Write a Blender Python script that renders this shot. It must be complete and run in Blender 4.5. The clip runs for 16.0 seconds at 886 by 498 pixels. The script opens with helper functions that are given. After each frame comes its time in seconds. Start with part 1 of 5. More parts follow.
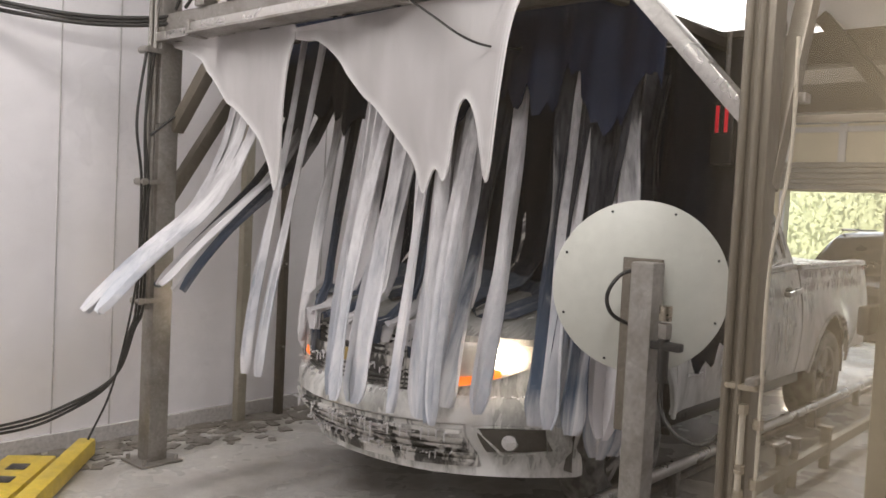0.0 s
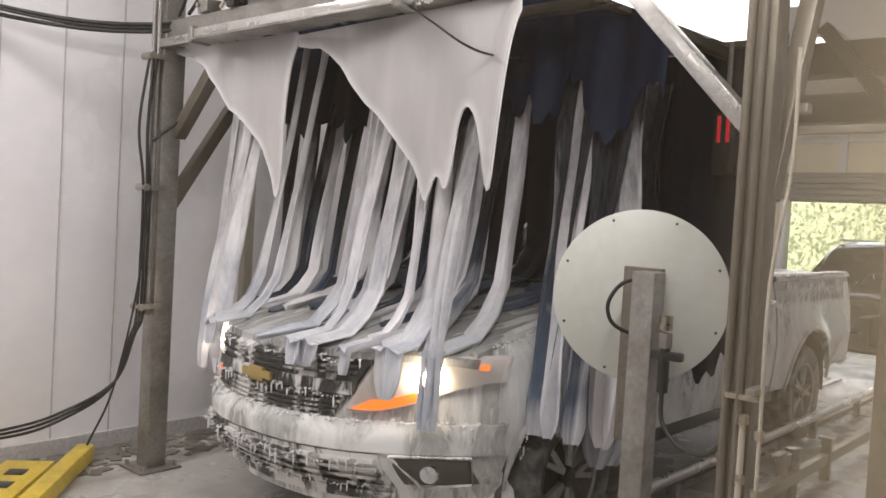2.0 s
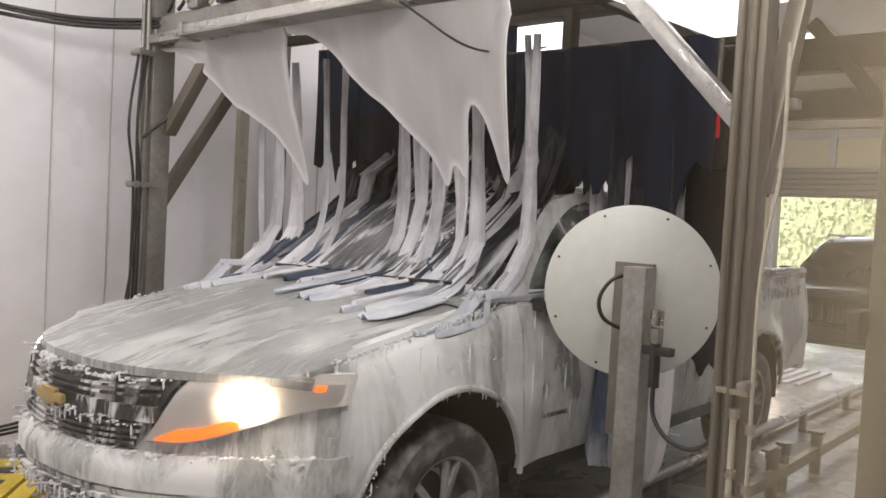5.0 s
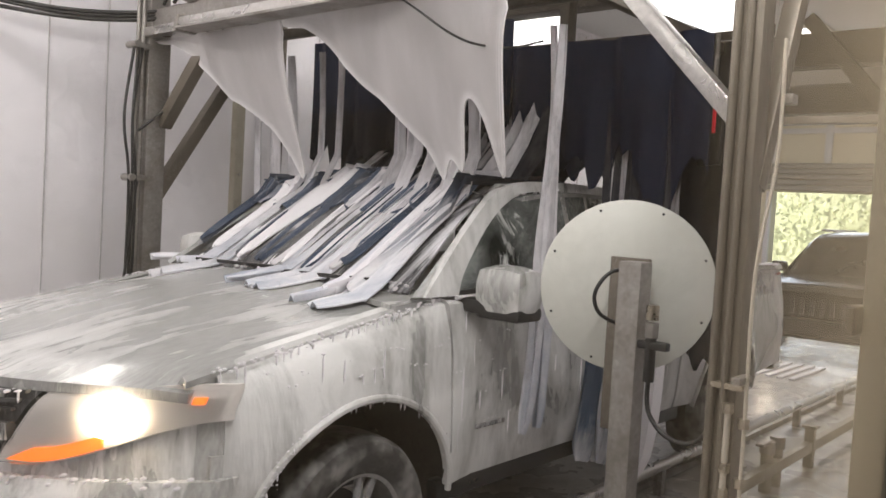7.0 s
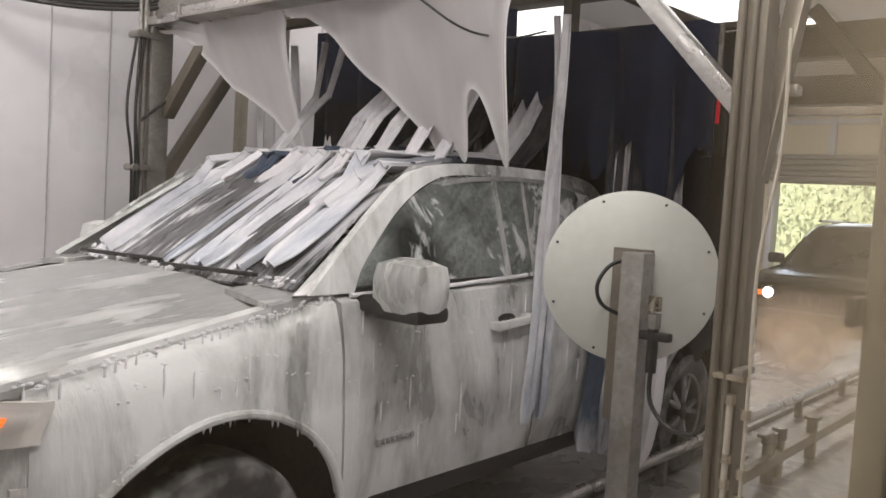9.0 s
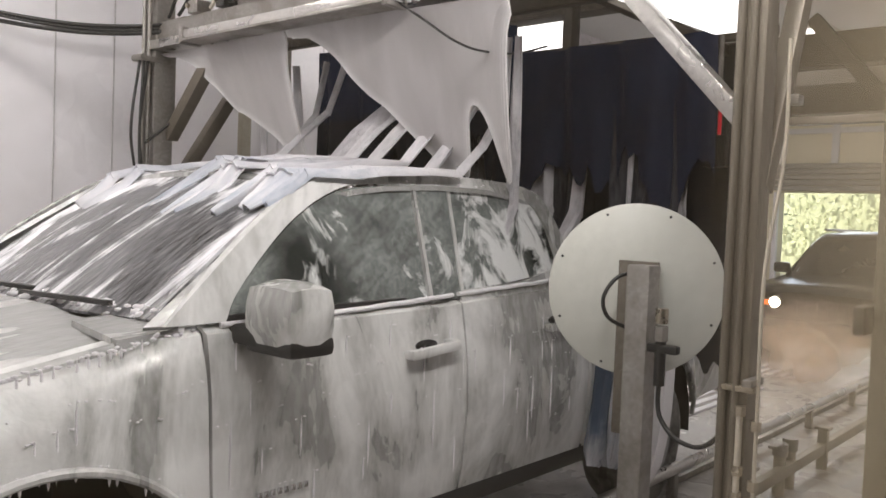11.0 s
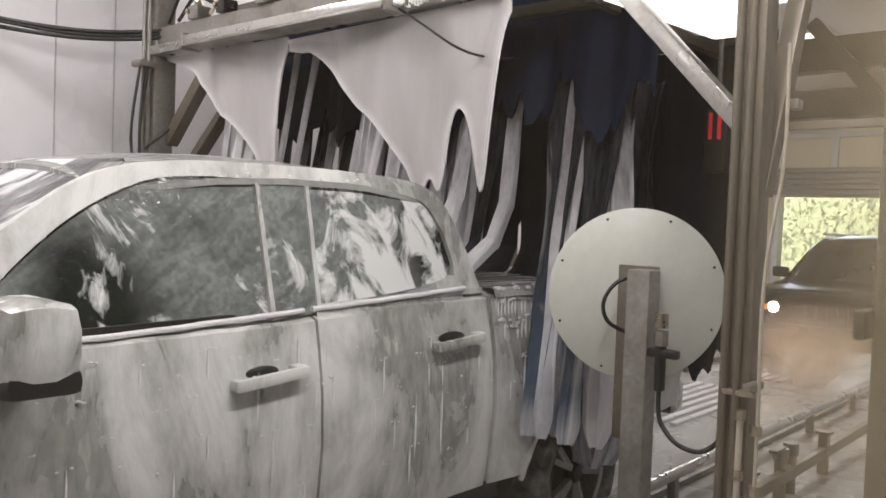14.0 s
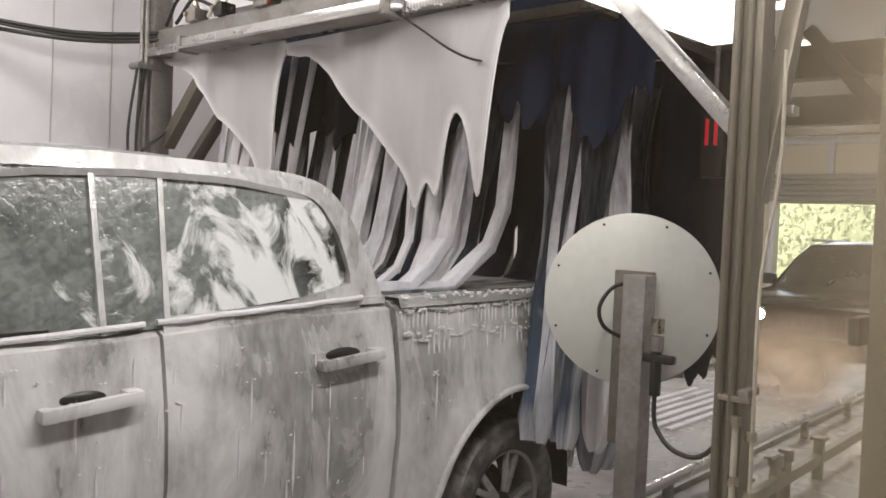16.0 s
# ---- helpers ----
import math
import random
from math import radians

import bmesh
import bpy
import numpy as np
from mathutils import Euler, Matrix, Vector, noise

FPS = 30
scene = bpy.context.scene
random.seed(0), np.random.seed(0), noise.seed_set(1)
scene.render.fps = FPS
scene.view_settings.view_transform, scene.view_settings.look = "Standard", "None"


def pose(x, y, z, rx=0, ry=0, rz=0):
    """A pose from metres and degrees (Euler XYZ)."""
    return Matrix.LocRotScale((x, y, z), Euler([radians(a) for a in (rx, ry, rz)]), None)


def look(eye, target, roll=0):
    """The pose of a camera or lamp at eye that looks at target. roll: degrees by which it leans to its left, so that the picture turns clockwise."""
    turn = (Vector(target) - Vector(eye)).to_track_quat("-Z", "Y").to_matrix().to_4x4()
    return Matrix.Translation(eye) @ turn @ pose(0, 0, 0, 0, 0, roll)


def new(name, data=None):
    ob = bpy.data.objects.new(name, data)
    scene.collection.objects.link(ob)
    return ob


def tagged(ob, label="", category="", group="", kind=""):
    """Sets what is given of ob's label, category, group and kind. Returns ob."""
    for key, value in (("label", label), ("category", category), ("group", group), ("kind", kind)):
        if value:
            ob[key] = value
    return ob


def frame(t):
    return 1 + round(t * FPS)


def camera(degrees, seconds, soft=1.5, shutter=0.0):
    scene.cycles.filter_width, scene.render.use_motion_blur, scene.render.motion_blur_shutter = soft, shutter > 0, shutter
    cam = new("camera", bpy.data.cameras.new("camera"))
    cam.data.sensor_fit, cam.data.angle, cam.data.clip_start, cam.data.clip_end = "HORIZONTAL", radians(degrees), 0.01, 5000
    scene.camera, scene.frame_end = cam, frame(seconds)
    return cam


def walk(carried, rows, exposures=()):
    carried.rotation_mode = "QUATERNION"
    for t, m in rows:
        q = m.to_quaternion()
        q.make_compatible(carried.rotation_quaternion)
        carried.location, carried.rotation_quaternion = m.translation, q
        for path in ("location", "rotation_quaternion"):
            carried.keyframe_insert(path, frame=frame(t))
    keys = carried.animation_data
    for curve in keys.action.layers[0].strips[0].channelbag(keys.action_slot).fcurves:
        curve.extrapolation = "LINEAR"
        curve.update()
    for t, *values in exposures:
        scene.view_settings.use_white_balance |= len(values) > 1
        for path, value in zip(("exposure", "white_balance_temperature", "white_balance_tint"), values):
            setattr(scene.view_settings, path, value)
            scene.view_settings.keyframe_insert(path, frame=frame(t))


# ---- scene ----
# ---- camera: hand-held behind a viewing window ----
cam = camera(55.9, 16.0, soft=1.6)
PATH = [(t, pose(0, 0, 1.54, rx, ry, rz)) for t, rx, ry, rz in (
    (0.0, 87.39, -2.88, -48.82), (0.5, 87.6, -2.93, -48.68), (1.0, 87.67, -3.02, -48.68), (1.5, 87.75, -3.2, -48.72),
    (2.0, 87.92, -3.28, -48.74), (2.5, 87.9, -3.4, -48.84), (3.0, 87.98, -3.4, -48.99), (3.5, 88.15, -3.05, -49.09),
    (4.0, 88.09, -3.0, -49.14), (6.5, 87.14, -3.34, -49.62), (7.0, 87.3, -3.3, -49.61), (7.5, 87.48, -3.36, -49.44),
    (8.0, 87.47, -3.42, -49.22), (8.5, 87.07, -3.49, -49.28), (9.0, 86.64, -3.42, -49.42), (11.5, 88.19, -1.99, -49.06),
    (12.0, 88.47, -1.86, -48.96), (12.5, 88.35, -1.85, -48.93), (13.0, 88.06, -2.0, -48.98), (13.5, 87.94, -2.11, -49.05),
    (14.0, 88.08, -2.19, -49.15), (14.5, 88.32, -2.31, -49.33), (15.0, 88.37, -2.43, -49.4), (15.5, 88.31, -2.63, -49.41),
    (16.0, 88.38, -2.51, -49.39))]
walk(cam, PATH, exposures=((0.0, 0.03), (1.0, -0.05), (2.0, 0.06), (4.0, 0.04), (6.5, 0.06), (8.0, 0.0), (9.0, -0.09), (11.5, 0.0), (12.5, 0.03), (13.5, -0.06), (15.0, 0.0), (16.0, 0.03)))

# ---- light ----
world = bpy.data.worlds.new("world")
scene.world = world
world.use_nodes = True
wn = world.node_tree
sky = wn.nodes.new("ShaderNodeTexSky")
sky.sky_type, sky.sun_disc = "NISHITA", False
sky.sun_elevation, sky.sun_rotation = radians(33), radians(248)
wn.nodes["Background"].inputs["Strength"].default_value = 0.15
wn.links.new(sky.outputs[0], wn.nodes["Background"].inputs["Color"])
sun = new("sun", bpy.data.lights.new("sun", "SUN"))
sun.data.energy, sun.data.angle, sun.data.color = 5.0, radians(0.5), (1.0, 0.95, 0.86)
sun.matrix_world = look((0, -6, 14), (20, 2, 0))


def area_lamp(name, x, y, z, sx, sy, watts, color=(1, 1, 1), rx=0, ry=0):
    lamp = new(name, bpy.data.lights.new(name, "AREA"))
    lamp.data.shape, lamp.data.size, lamp.data.size_y = "RECTANGLE", sx, sy
    lamp.data.energy, lamp.data.color = watts, color
    lamp.matrix_world = pose(x, y, z, rx, ry, 0)
    return lamp


# fluorescent fittings under the ceiling
CEILING = 3.6
for lx, ly, lw in ((0.6, 3.9, 53), (-2.5, 3.0, 32), (4.1, 4.4, 12), (6.4, 2.6, 46), (9.5, 2.8, 66)):
    area_lamp("ceiling_tube_lamp", lx, ly, CEILING - 0.16, 1.8, 0.3, lw, (1.0, 0.962, 0.93))
# fill lamp added to brighten the pickup's near side, out of view
area_lamp("near_side_fill_lamp", 1.3, 0.86, 2.86, 2.4, 0.14, 40, (1.0, 0.962, 0.93), rx=42)
# daylight that comes in by the entrance
area_lamp("entrance_daylight", 12.9, 2.75, 1.1, 2.0, 3.3, 34, (0.96, 0.98, 1.0), ry=90)

# ---- materials ----


class Nodes:
    """A small wrapper that keeps node building short."""

    def __init__(self, name):
        self.m = bpy.data.materials.new(name)
        self.m.use_nodes = True
        self.t = self.m.node_tree
        self.p = self.t.nodes["Principled BSDF"]
        self.out = self.t.nodes["Material Output"]
        self.co = self.t.nodes.new("ShaderNodeTexCoord").outputs["Object"]

    def link(self, a, b):
        self.t.links.new(a, b)

    def noise(self, scale, detail=4, stretch=(1, 1, 1), rough=0.6, distort=0.0):
        mp = self.t.nodes.new("ShaderNodeMapping")
        mp.inputs["Scale"].default_value = stretch
        self.link(self.co, mp.inputs["Vector"])
        n = self.t.nodes.new("ShaderNodeTexNoise")
        n.inputs["Scale"].default_value, n.inputs["Detail"].default_value = scale, detail
        n.inputs["Roughness"].default_value, n.inputs["Distortion"].default_value = rough, distort
        self.link(mp.outputs[0], n.inputs["Vector"])
        return n.outputs["Fac"]

    def ramp(self, src, stops):
        r = self.t.nodes.new("ShaderNodeValToRGB")
        els = r.color_ramp.elements
        while len(els) < len(stops):
            els.new(0.5)
        for e, (pos, c) in zip(els, stops):
            e.position = pos
            e.color = (c, c, c, 1) if not isinstance(c, tuple) else (*c, 1)
        self.link(src, r.inputs["Fac"])
        return r.outputs["Color"]

    def mix(self, fac, a, b, mode="MIX"):
        n = self.t.nodes.new("ShaderNodeMix")
        n.data_type, n.blend_type = "RGBA", mode
        for key, v in ((0, fac), (6, a), (7, b)):
            if isinstance(v, (int, float)):
                n.inputs[key].default_value = v
            elif isinstance(v, tuple):
                n.inputs[key].default_value = (*v, 1)
            else:
                self.link(v, n.inputs[key])
        return n.outputs[2]

    def math(self, op, a, b=0.0):
        n = self.t.nodes.new("ShaderNodeMath")
        n.operation = op
        for key, v in ((0, a), (1, b)):
            if isinstance(v, (int, float)):
                n.inputs[key].default_value = v
            else:
                self.link(v, n.inputs[key])
        return n.outputs[0]

    def set(self, **kw):
        for key, v in kw.items():
            s = self.p.inputs[key.replace("_", " ").title() if key != "ior" else "IOR"]
            if isinstance(v, (int, float)):
                s.default_value = v
            elif isinstance(v, tuple):
                s.default_value = (*v, 1)
            else:
                self.link(v, s)
        return self

    def bump(self, height, strength=0.3, dist=0.01):
        b = self.t.nodes.new("ShaderNodeBump")
        b.inputs["Strength"].default_value, b.inputs["Distance"].default_value = strength, dist
        self.link(height, b.inputs["Height"])
        self.link(b.outputs[0], self.p.inputs["Normal"])
        return self


def plain(name, c, rough=0.5, metal=0.0, var=0.25, scale=8.0, bump=0.15, stretch=(1, 1, 1), dirt=None, dirt_amount=0.5):
    """A surface with a fine grain and larger stains."""
    n = Nodes(name)
    fine, wide = n.noise(scale * 6, 5, stretch), n.noise(scale * 0.5, 3, stretch)
    dark = tuple(v * (1 - var) for v in c)
    lite = tuple(min(1, v * (1 + var * 0.5)) for v in c)
    col = n.mix(n.ramp(fine, ((0.3, 0.0), (0.7, 1.0))), dark, lite)
    if dirt:
        col = n.mix(n.ramp(wide, ((0.45, 0.0), (0.7, dirt_amount))), col, dirt)
    n.set(base_color=col, metallic=metal, roughness=n.ramp(wide, ((0.2, max(0.02, rough - 0.12)), (0.8, min(1.0, rough + 0.12)))))
    return n.bump(fine, bump, 0.004).m


M = {}
M["wall"] = plain("white_wall_panel", (0.80, 0.775, 0.803), 0.32, 0, 0.05, 2.0, 0.05, dirt=(0.62, 0.6, 0.6), dirt_amount=0.35)
M["joint"] = plain("joint_strip", (0.5, 0.48, 0.48), 0.5)
M["ceiling"] = plain("ceiling_panel", (0.7, 0.69, 0.68), 0.6)
M["brown_steel"] = plain("painted_beam", (0.085, 0.070, 0.054), 0.6, 0.1, 0.3, 6)
M["steel"] = plain("galvanised_steel", (0.33, 0.31, 0.29), 0.45, 0.55, 0.25, 10, 0.1, dirt=(0.16, 0.14, 0.12), dirt_amount=0.7)
M["bright_steel"] = plain("stainless_steel", (0.55, 0.53, 0.51), 0.3, 0.8, 0.15, 10, 0.05)
M["tan_steel"] = plain("tan_painted_steel", (0.36, 0.33, 0.27), 0.5, 0.1, 0.15, 8, 0.08, dirt=(0.22, 0.19, 0.15))
M["concrete"] = plain("wet_concrete", (0.50, 0.48, 0.46), 0.28, 0, 0.2, 5, 0.2, dirt=(0.30, 0.28, 0.26), dirt_amount=0.8)
M["sludge"] = plain("wet_sludge", (0.16, 0.14, 0.12), 0.35, 0, 0.5, 9, 0.8, dirt=(0.4, 0.38, 0.35))
M["black_rubber"] = plain("black_rubber", (0.018, 0.017, 0.017), 0.45, 0, 0.3, 12, 0.1)
M["tyre"] = plain("wet_tyre", (0.05, 0.048, 0.046), 0.4, 0, 0.4, 14, 0.3, dirt=(0.36, 0.35, 0.34), dirt_amount=0.75)
M["black_plastic"] = plain("black_plastic", (0.02, 0.019, 0.019), 0.35, 0, 0.3, 10, 0.1)
M["yellow"] = plain("worn_yellow_paint", (0.72, 0.52, 0.05), 0.45, 0, 0.2, 6, 0.15, dirt=(0.3, 0.22, 0.08), dirt_amount=0.6)
M["disc"] = plain("white_plastic_disc", (0.60, 0.60, 0.55), 0.4, 0, 0.06, 4, 0.03, dirt=(0.5, 0.5, 0.45), dirt_amount=0.4)
M["rim"] = plain("alloy_rim", (0.36, 0.36, 0.36), 0.35, 0.5, 0.2, 8, 0.05, dirt=(0.22, 0.21, 0.2))
M["well"] = plain("wet_wheel_well", (0.09, 0.08, 0.068), 0.5, 0, 0.3, 8, 0.1)
M["chrome"] = plain("chrome", (0.7, 0.7, 0.7), 0.12, 1.0, 0.1, 8, 0.02)
M["gold"] = plain("gold_emblem", (0.5, 0.36, 0.14), 0.35, 0.5, 0.2, 20, 0.1)
M["brass"] = plain("brass_fitting", (0.45, 0.4, 0.32), 0.3, 0.9, 0.2, 20, 0.1)
M["clear_hose"] = plain("milky_plastic_hose", (0.55, 0.5, 0.42), 0.3, 0, 0.15, 12, 0.05)
M["foam"] = plain("thick_white_foam", (0.86, 0.84, 0.86), 0.55, 0, 0.08, 14, 0.9, dirt=(0.72, 0.7, 0.73), dirt_amount=0.6)
# far paler than leaf green: overexposed daylight is put into the colour
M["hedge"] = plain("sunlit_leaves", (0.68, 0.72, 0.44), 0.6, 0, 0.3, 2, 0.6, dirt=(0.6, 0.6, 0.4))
M["asphalt"] = plain("asphalt", (0.36, 0.35, 0.33), 0.8, 0, 0.3, 6)
M["suv_paint"] = plain("dark_car_paint", (0.035, 0.033, 0.03), 0.2, 0.3, 0.2, 5, 0.02)
M["panel_cream"] = plain("cream_panel", (0.74, 0.67, 0.5), 0.5, 0, 0.08, 3)
M["shutter"] = plain("roller_shutter", (0.34, 0.32, 0.28), 0.45, 0.3, 0.15, 6)
M["red_cable"] = plain("red_cable", (0.3, 0.04, 0.03), 0.5)
# pale base colour paints the ceiling's reflection into the glass
M["car_glass"] = plain("car_glass", (0.24, 0.26, 0.25), 0.06, 0, 0.1, 3, 0.0)


def mist_material():
    """Fine spray: faint, dense at its middle, fading to nothing; headlight warmth painted in."""
    n = Nodes("spray_tinted_as_headlit")
    grad = n.t.nodes.new("ShaderNodeTexGradient")
    grad.gradient_type = "SPHERICAL"
    mp = n.t.nodes.new("ShaderNodeMapping")
    mp.inputs["Scale"].default_value = (1.0, 1.1, 1.5)
    n.link(n.co, mp.inputs["Vector"])
    n.link(mp.outputs[0], grad.inputs[0])
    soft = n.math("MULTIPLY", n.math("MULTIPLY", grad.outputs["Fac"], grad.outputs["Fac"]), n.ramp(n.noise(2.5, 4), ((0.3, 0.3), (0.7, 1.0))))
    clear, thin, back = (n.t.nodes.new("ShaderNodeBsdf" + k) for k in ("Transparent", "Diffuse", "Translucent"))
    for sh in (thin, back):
        # orange light of the headlights put into the spray's own colour
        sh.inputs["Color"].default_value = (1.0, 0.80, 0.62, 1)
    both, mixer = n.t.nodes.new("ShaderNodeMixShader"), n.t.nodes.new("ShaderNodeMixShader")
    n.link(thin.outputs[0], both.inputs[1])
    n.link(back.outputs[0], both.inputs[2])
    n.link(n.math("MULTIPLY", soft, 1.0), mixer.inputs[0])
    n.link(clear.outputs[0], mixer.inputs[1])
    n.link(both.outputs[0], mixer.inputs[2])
    n.link(mixer.outputs[0], n.out.inputs["Surface"])
    return n.m


M["mist"] = mist_material()


def glow(name, c, strength):
    n = Nodes(name)
    n.set(base_color=c, roughness=0.3, emission_color=c)
    n.p.inputs["Emission Strength"].default_value = strength
    return n.m


M["tube_glow"] = glow("lit_fluorescent_diffuser", (1.0, 0.97, 0.95), 2.2)
M["bulb_glow"] = glow("lit_headlight_bulb", (1.0, 0.86, 0.66), 30.0)
M["amber_glow"] = glow("lit_amber_lamp", (1.0, 0.20, 0.03), 1.1)
M["red_glow"] = glow("lit_red_signal", (1.0, 0.03, 0.06), 0.06)


def foam_paint(name, base, amount, stretch, rough=0.25, foam=(0.84, 0.83, 0.82), edge=0.16, metal=0.25, haze=0.5, along=0.0, tip=None):
    """A wet surface with runs of foam on it; along: how much more foam a cloth carries per metre of its length."""
    n = Nodes(name)
    if "cloth" in name:
        rest = n.t.nodes.new("ShaderNodeAttribute")
        rest.attribute_name = "rest"
        n.co = rest.outputs["Vector"]
        n.p.inputs["Specular IOR Level"].default_value = 0.12
    a, b, c = n.noise(1.0, 6, stretch, 0.65, 1.0), n.noise(1.7, 4, (1, 1, 1), 0.5, 0.8), n.noise(60, 3)
    runs = n.math("ADD", n.math("MULTIPLY", a, 0.58), n.math("MULTIPLY", b, 0.42))
    if along:
        sep = n.t.nodes.new("ShaderNodeSeparateXYZ")
        n.link(n.co, sep.inputs[0])
        down = n.math("MULTIPLY", sep.outputs["Z"], -1.0)
        runs = n.math("ADD", runs, n.math("MULTIPLY", down, along))
        if tip:
            base = n.mix(n.ramp(n.math("MULTIPLY", down, 0.5), ((0.45, 0.0), (0.8, 1.0))), base, tip)
    fac = n.ramp(runs, ((amount, 0.0), (amount + edge, 1.0)))
    dull = n.mix(n.ramp(n.noise(14, 4, stretch), ((0.35, 0.0), (0.7, haze))), base, foam)
    col = n.mix(fac, dull, foam)
    n.set(base_color=col, metallic=n.ramp(fac, ((0.0, metal), (0.5, 0.0))), roughness=n.ramp(fac, ((0.0, rough), (1.0, 0.6))))
    return n.bump(n.math("ADD", n.math("MULTIPLY", fac, 0.8), n.math("MULTIPLY", c, 0.25)), 0.5, 0.008).m


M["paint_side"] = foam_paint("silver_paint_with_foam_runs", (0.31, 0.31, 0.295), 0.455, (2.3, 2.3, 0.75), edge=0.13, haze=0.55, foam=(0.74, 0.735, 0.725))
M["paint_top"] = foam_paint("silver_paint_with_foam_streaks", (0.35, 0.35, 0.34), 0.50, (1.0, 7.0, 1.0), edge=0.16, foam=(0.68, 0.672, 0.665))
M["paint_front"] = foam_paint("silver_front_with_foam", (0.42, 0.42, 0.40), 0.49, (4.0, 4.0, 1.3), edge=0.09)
M["windscreen"] = foam_paint("foam_streaked_windscreen", (0.03, 0.03, 0.032), 0.47, (0.7, 5.5, 0.7), 0.06, (0.8, 0.79, 0.82), 0.07, 0.0, 0.25)
M["grille"] = foam_paint("black_grille_with_foam", (0.02, 0.019, 0.018), 0.485, (8.0, 8.0, 1.8), 0.35, (0.72, 0.70, 0.68), 0.05, 0.0, 0.10)
def wet_glass(name, foam_from, haze_from):
    """Dark side glass: smeared foam, runs and beads of water."""
    n = Nodes(name)
    mp = n.t.nodes.new("ShaderNodeMapping")
    mp.inputs["Rotation"].default_value = (0, radians(32), 0)
    n.link(n.co, mp.inputs["Vector"])
    n.co = mp.outputs[0]
    broad = n.ramp(n.noise(1.5, 3, (1.0, 1.0, 1.3), 0.5, 0.5), ((haze_from, 0.0), (haze_from + 0.18, 1.0)))
    smear = n.ramp(n.noise(5.0, 5, (1.2, 1.2, 4.5), 0.6, 0.8), ((0.35, 0.55), (0.62, 1.0)))
    thick = n.ramp(n.noise(3.4, 6, (1.4, 1.4, 0.8), 0.62, 1.2), ((foam_from, 0.0), (foam_from + 0.09, 1.0)))
    drops = n.ramp(n.noise(48, 3, (1, 1, 1), 0.5, 0.5), ((0.40, 0.72), (0.58, 1.0)))
    haze = n.math("MULTIPLY", n.math("MULTIPLY", broad, smear), drops)
    col = n.mix(haze, (0.016, 0.02, 0.018), (0.25, 0.27, 0.26))
    n.set(base_color=n.mix(thick, col, (0.74, 0.75, 0.745)), roughness=n.ramp(thick, ((0.0, 0.12), (0.6, 0.55))))
    return n.bump(n.math("ADD", thick, n.math("MULTIPLY", drops, 0.4)), 0.5, 0.006).m


M["side_glass"] = wet_glass("wet_side_window_with_water_haze", 0.59, 0.37)
M["foamy_glass"] = wet_glass("wet_side_window_with_thick_foam", 0.445, 0.34)
M["frame_paint"] = plain("olive_window_frame_paint", (0.15, 0.14, 0.105), 0.5, 0.1, 0.15, 8, 0.08, dirt=(0.10, 0.09, 0.07))
M["old_steel"] = plain("weathered_column_steel", (0.17, 0.148, 0.12), 0.45, 0.3, 0.25, 9, 0.1, dirt=(0.14, 0.12, 0.10), dirt_amount=0.7)
M["cloth_dark"] = foam_paint("navy_black_wash_cloth", (0.009, 0.011, 0.019), 0.64, (5.0, 5.0, 0.6), 0.6, (0.25, 0.24, 0.25), 0.35, 0.0, 0.03)
M["cloth_navy"] = foam_paint("navy_wash_curtain_cloth", (0.008, 0.013, 0.032), 0.66, (5.0, 5.0, 0.6), 0.6, (0.25, 0.24, 0.25), 0.3, 0.0, 0.02)
M["cloth_mid"] = foam_paint("dark_cloth_with_foam", (0.013, 0.013, 0.018), 0.64, (6.0, 6.0, 0.7), 0.6, (0.62, 0.60, 0.61), 0.24, 0.0, 0.08, 0.06, (0.05, 0.07, 0.11))
M["cloth_wet"] = foam_paint("soaked_wash_cloth", (0.014, 0.014, 0.020), 0.55, (7.0, 7.0, 0.9), 0.55, (0.76, 0.74, 0.76), 0.22, 0.0, 0.10, 0.20, (0.10, 0.14, 0.21))
M["cloth_side"] = foam_paint("long_soaked_wash_cloth", (0.012, 0.013, 0.020), 0.70, (8.0, 8.0, 0.8), 0.55, (0.74, 0.73, 0.75), 0.18, 0.0, 0.06, 0.17, (0.09, 0.13, 0.20))
M["cloth_white"] = foam_paint("foam_coated_cloth", (0.30, 0.29, 0.31), 0.41, (7.0, 7.0, 1.6), 0.5, (0.84, 0.82, 0.84), 0.28, 0.0, 0.3, 0.05, (0.22, 0.29, 0.40))


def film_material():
    """Thin soap foam: partly clear, a bright rim painted into its colour along the edge."""
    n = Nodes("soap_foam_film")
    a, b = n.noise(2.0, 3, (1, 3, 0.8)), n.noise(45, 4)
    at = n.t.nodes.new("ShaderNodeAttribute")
    at.attribute_name = "rim_tint"
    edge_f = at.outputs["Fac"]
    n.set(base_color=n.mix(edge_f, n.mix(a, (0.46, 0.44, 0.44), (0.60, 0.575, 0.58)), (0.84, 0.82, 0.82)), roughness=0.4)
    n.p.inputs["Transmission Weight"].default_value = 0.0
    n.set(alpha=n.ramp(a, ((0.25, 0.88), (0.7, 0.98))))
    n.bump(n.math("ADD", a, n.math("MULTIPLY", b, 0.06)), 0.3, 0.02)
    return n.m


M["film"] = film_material()


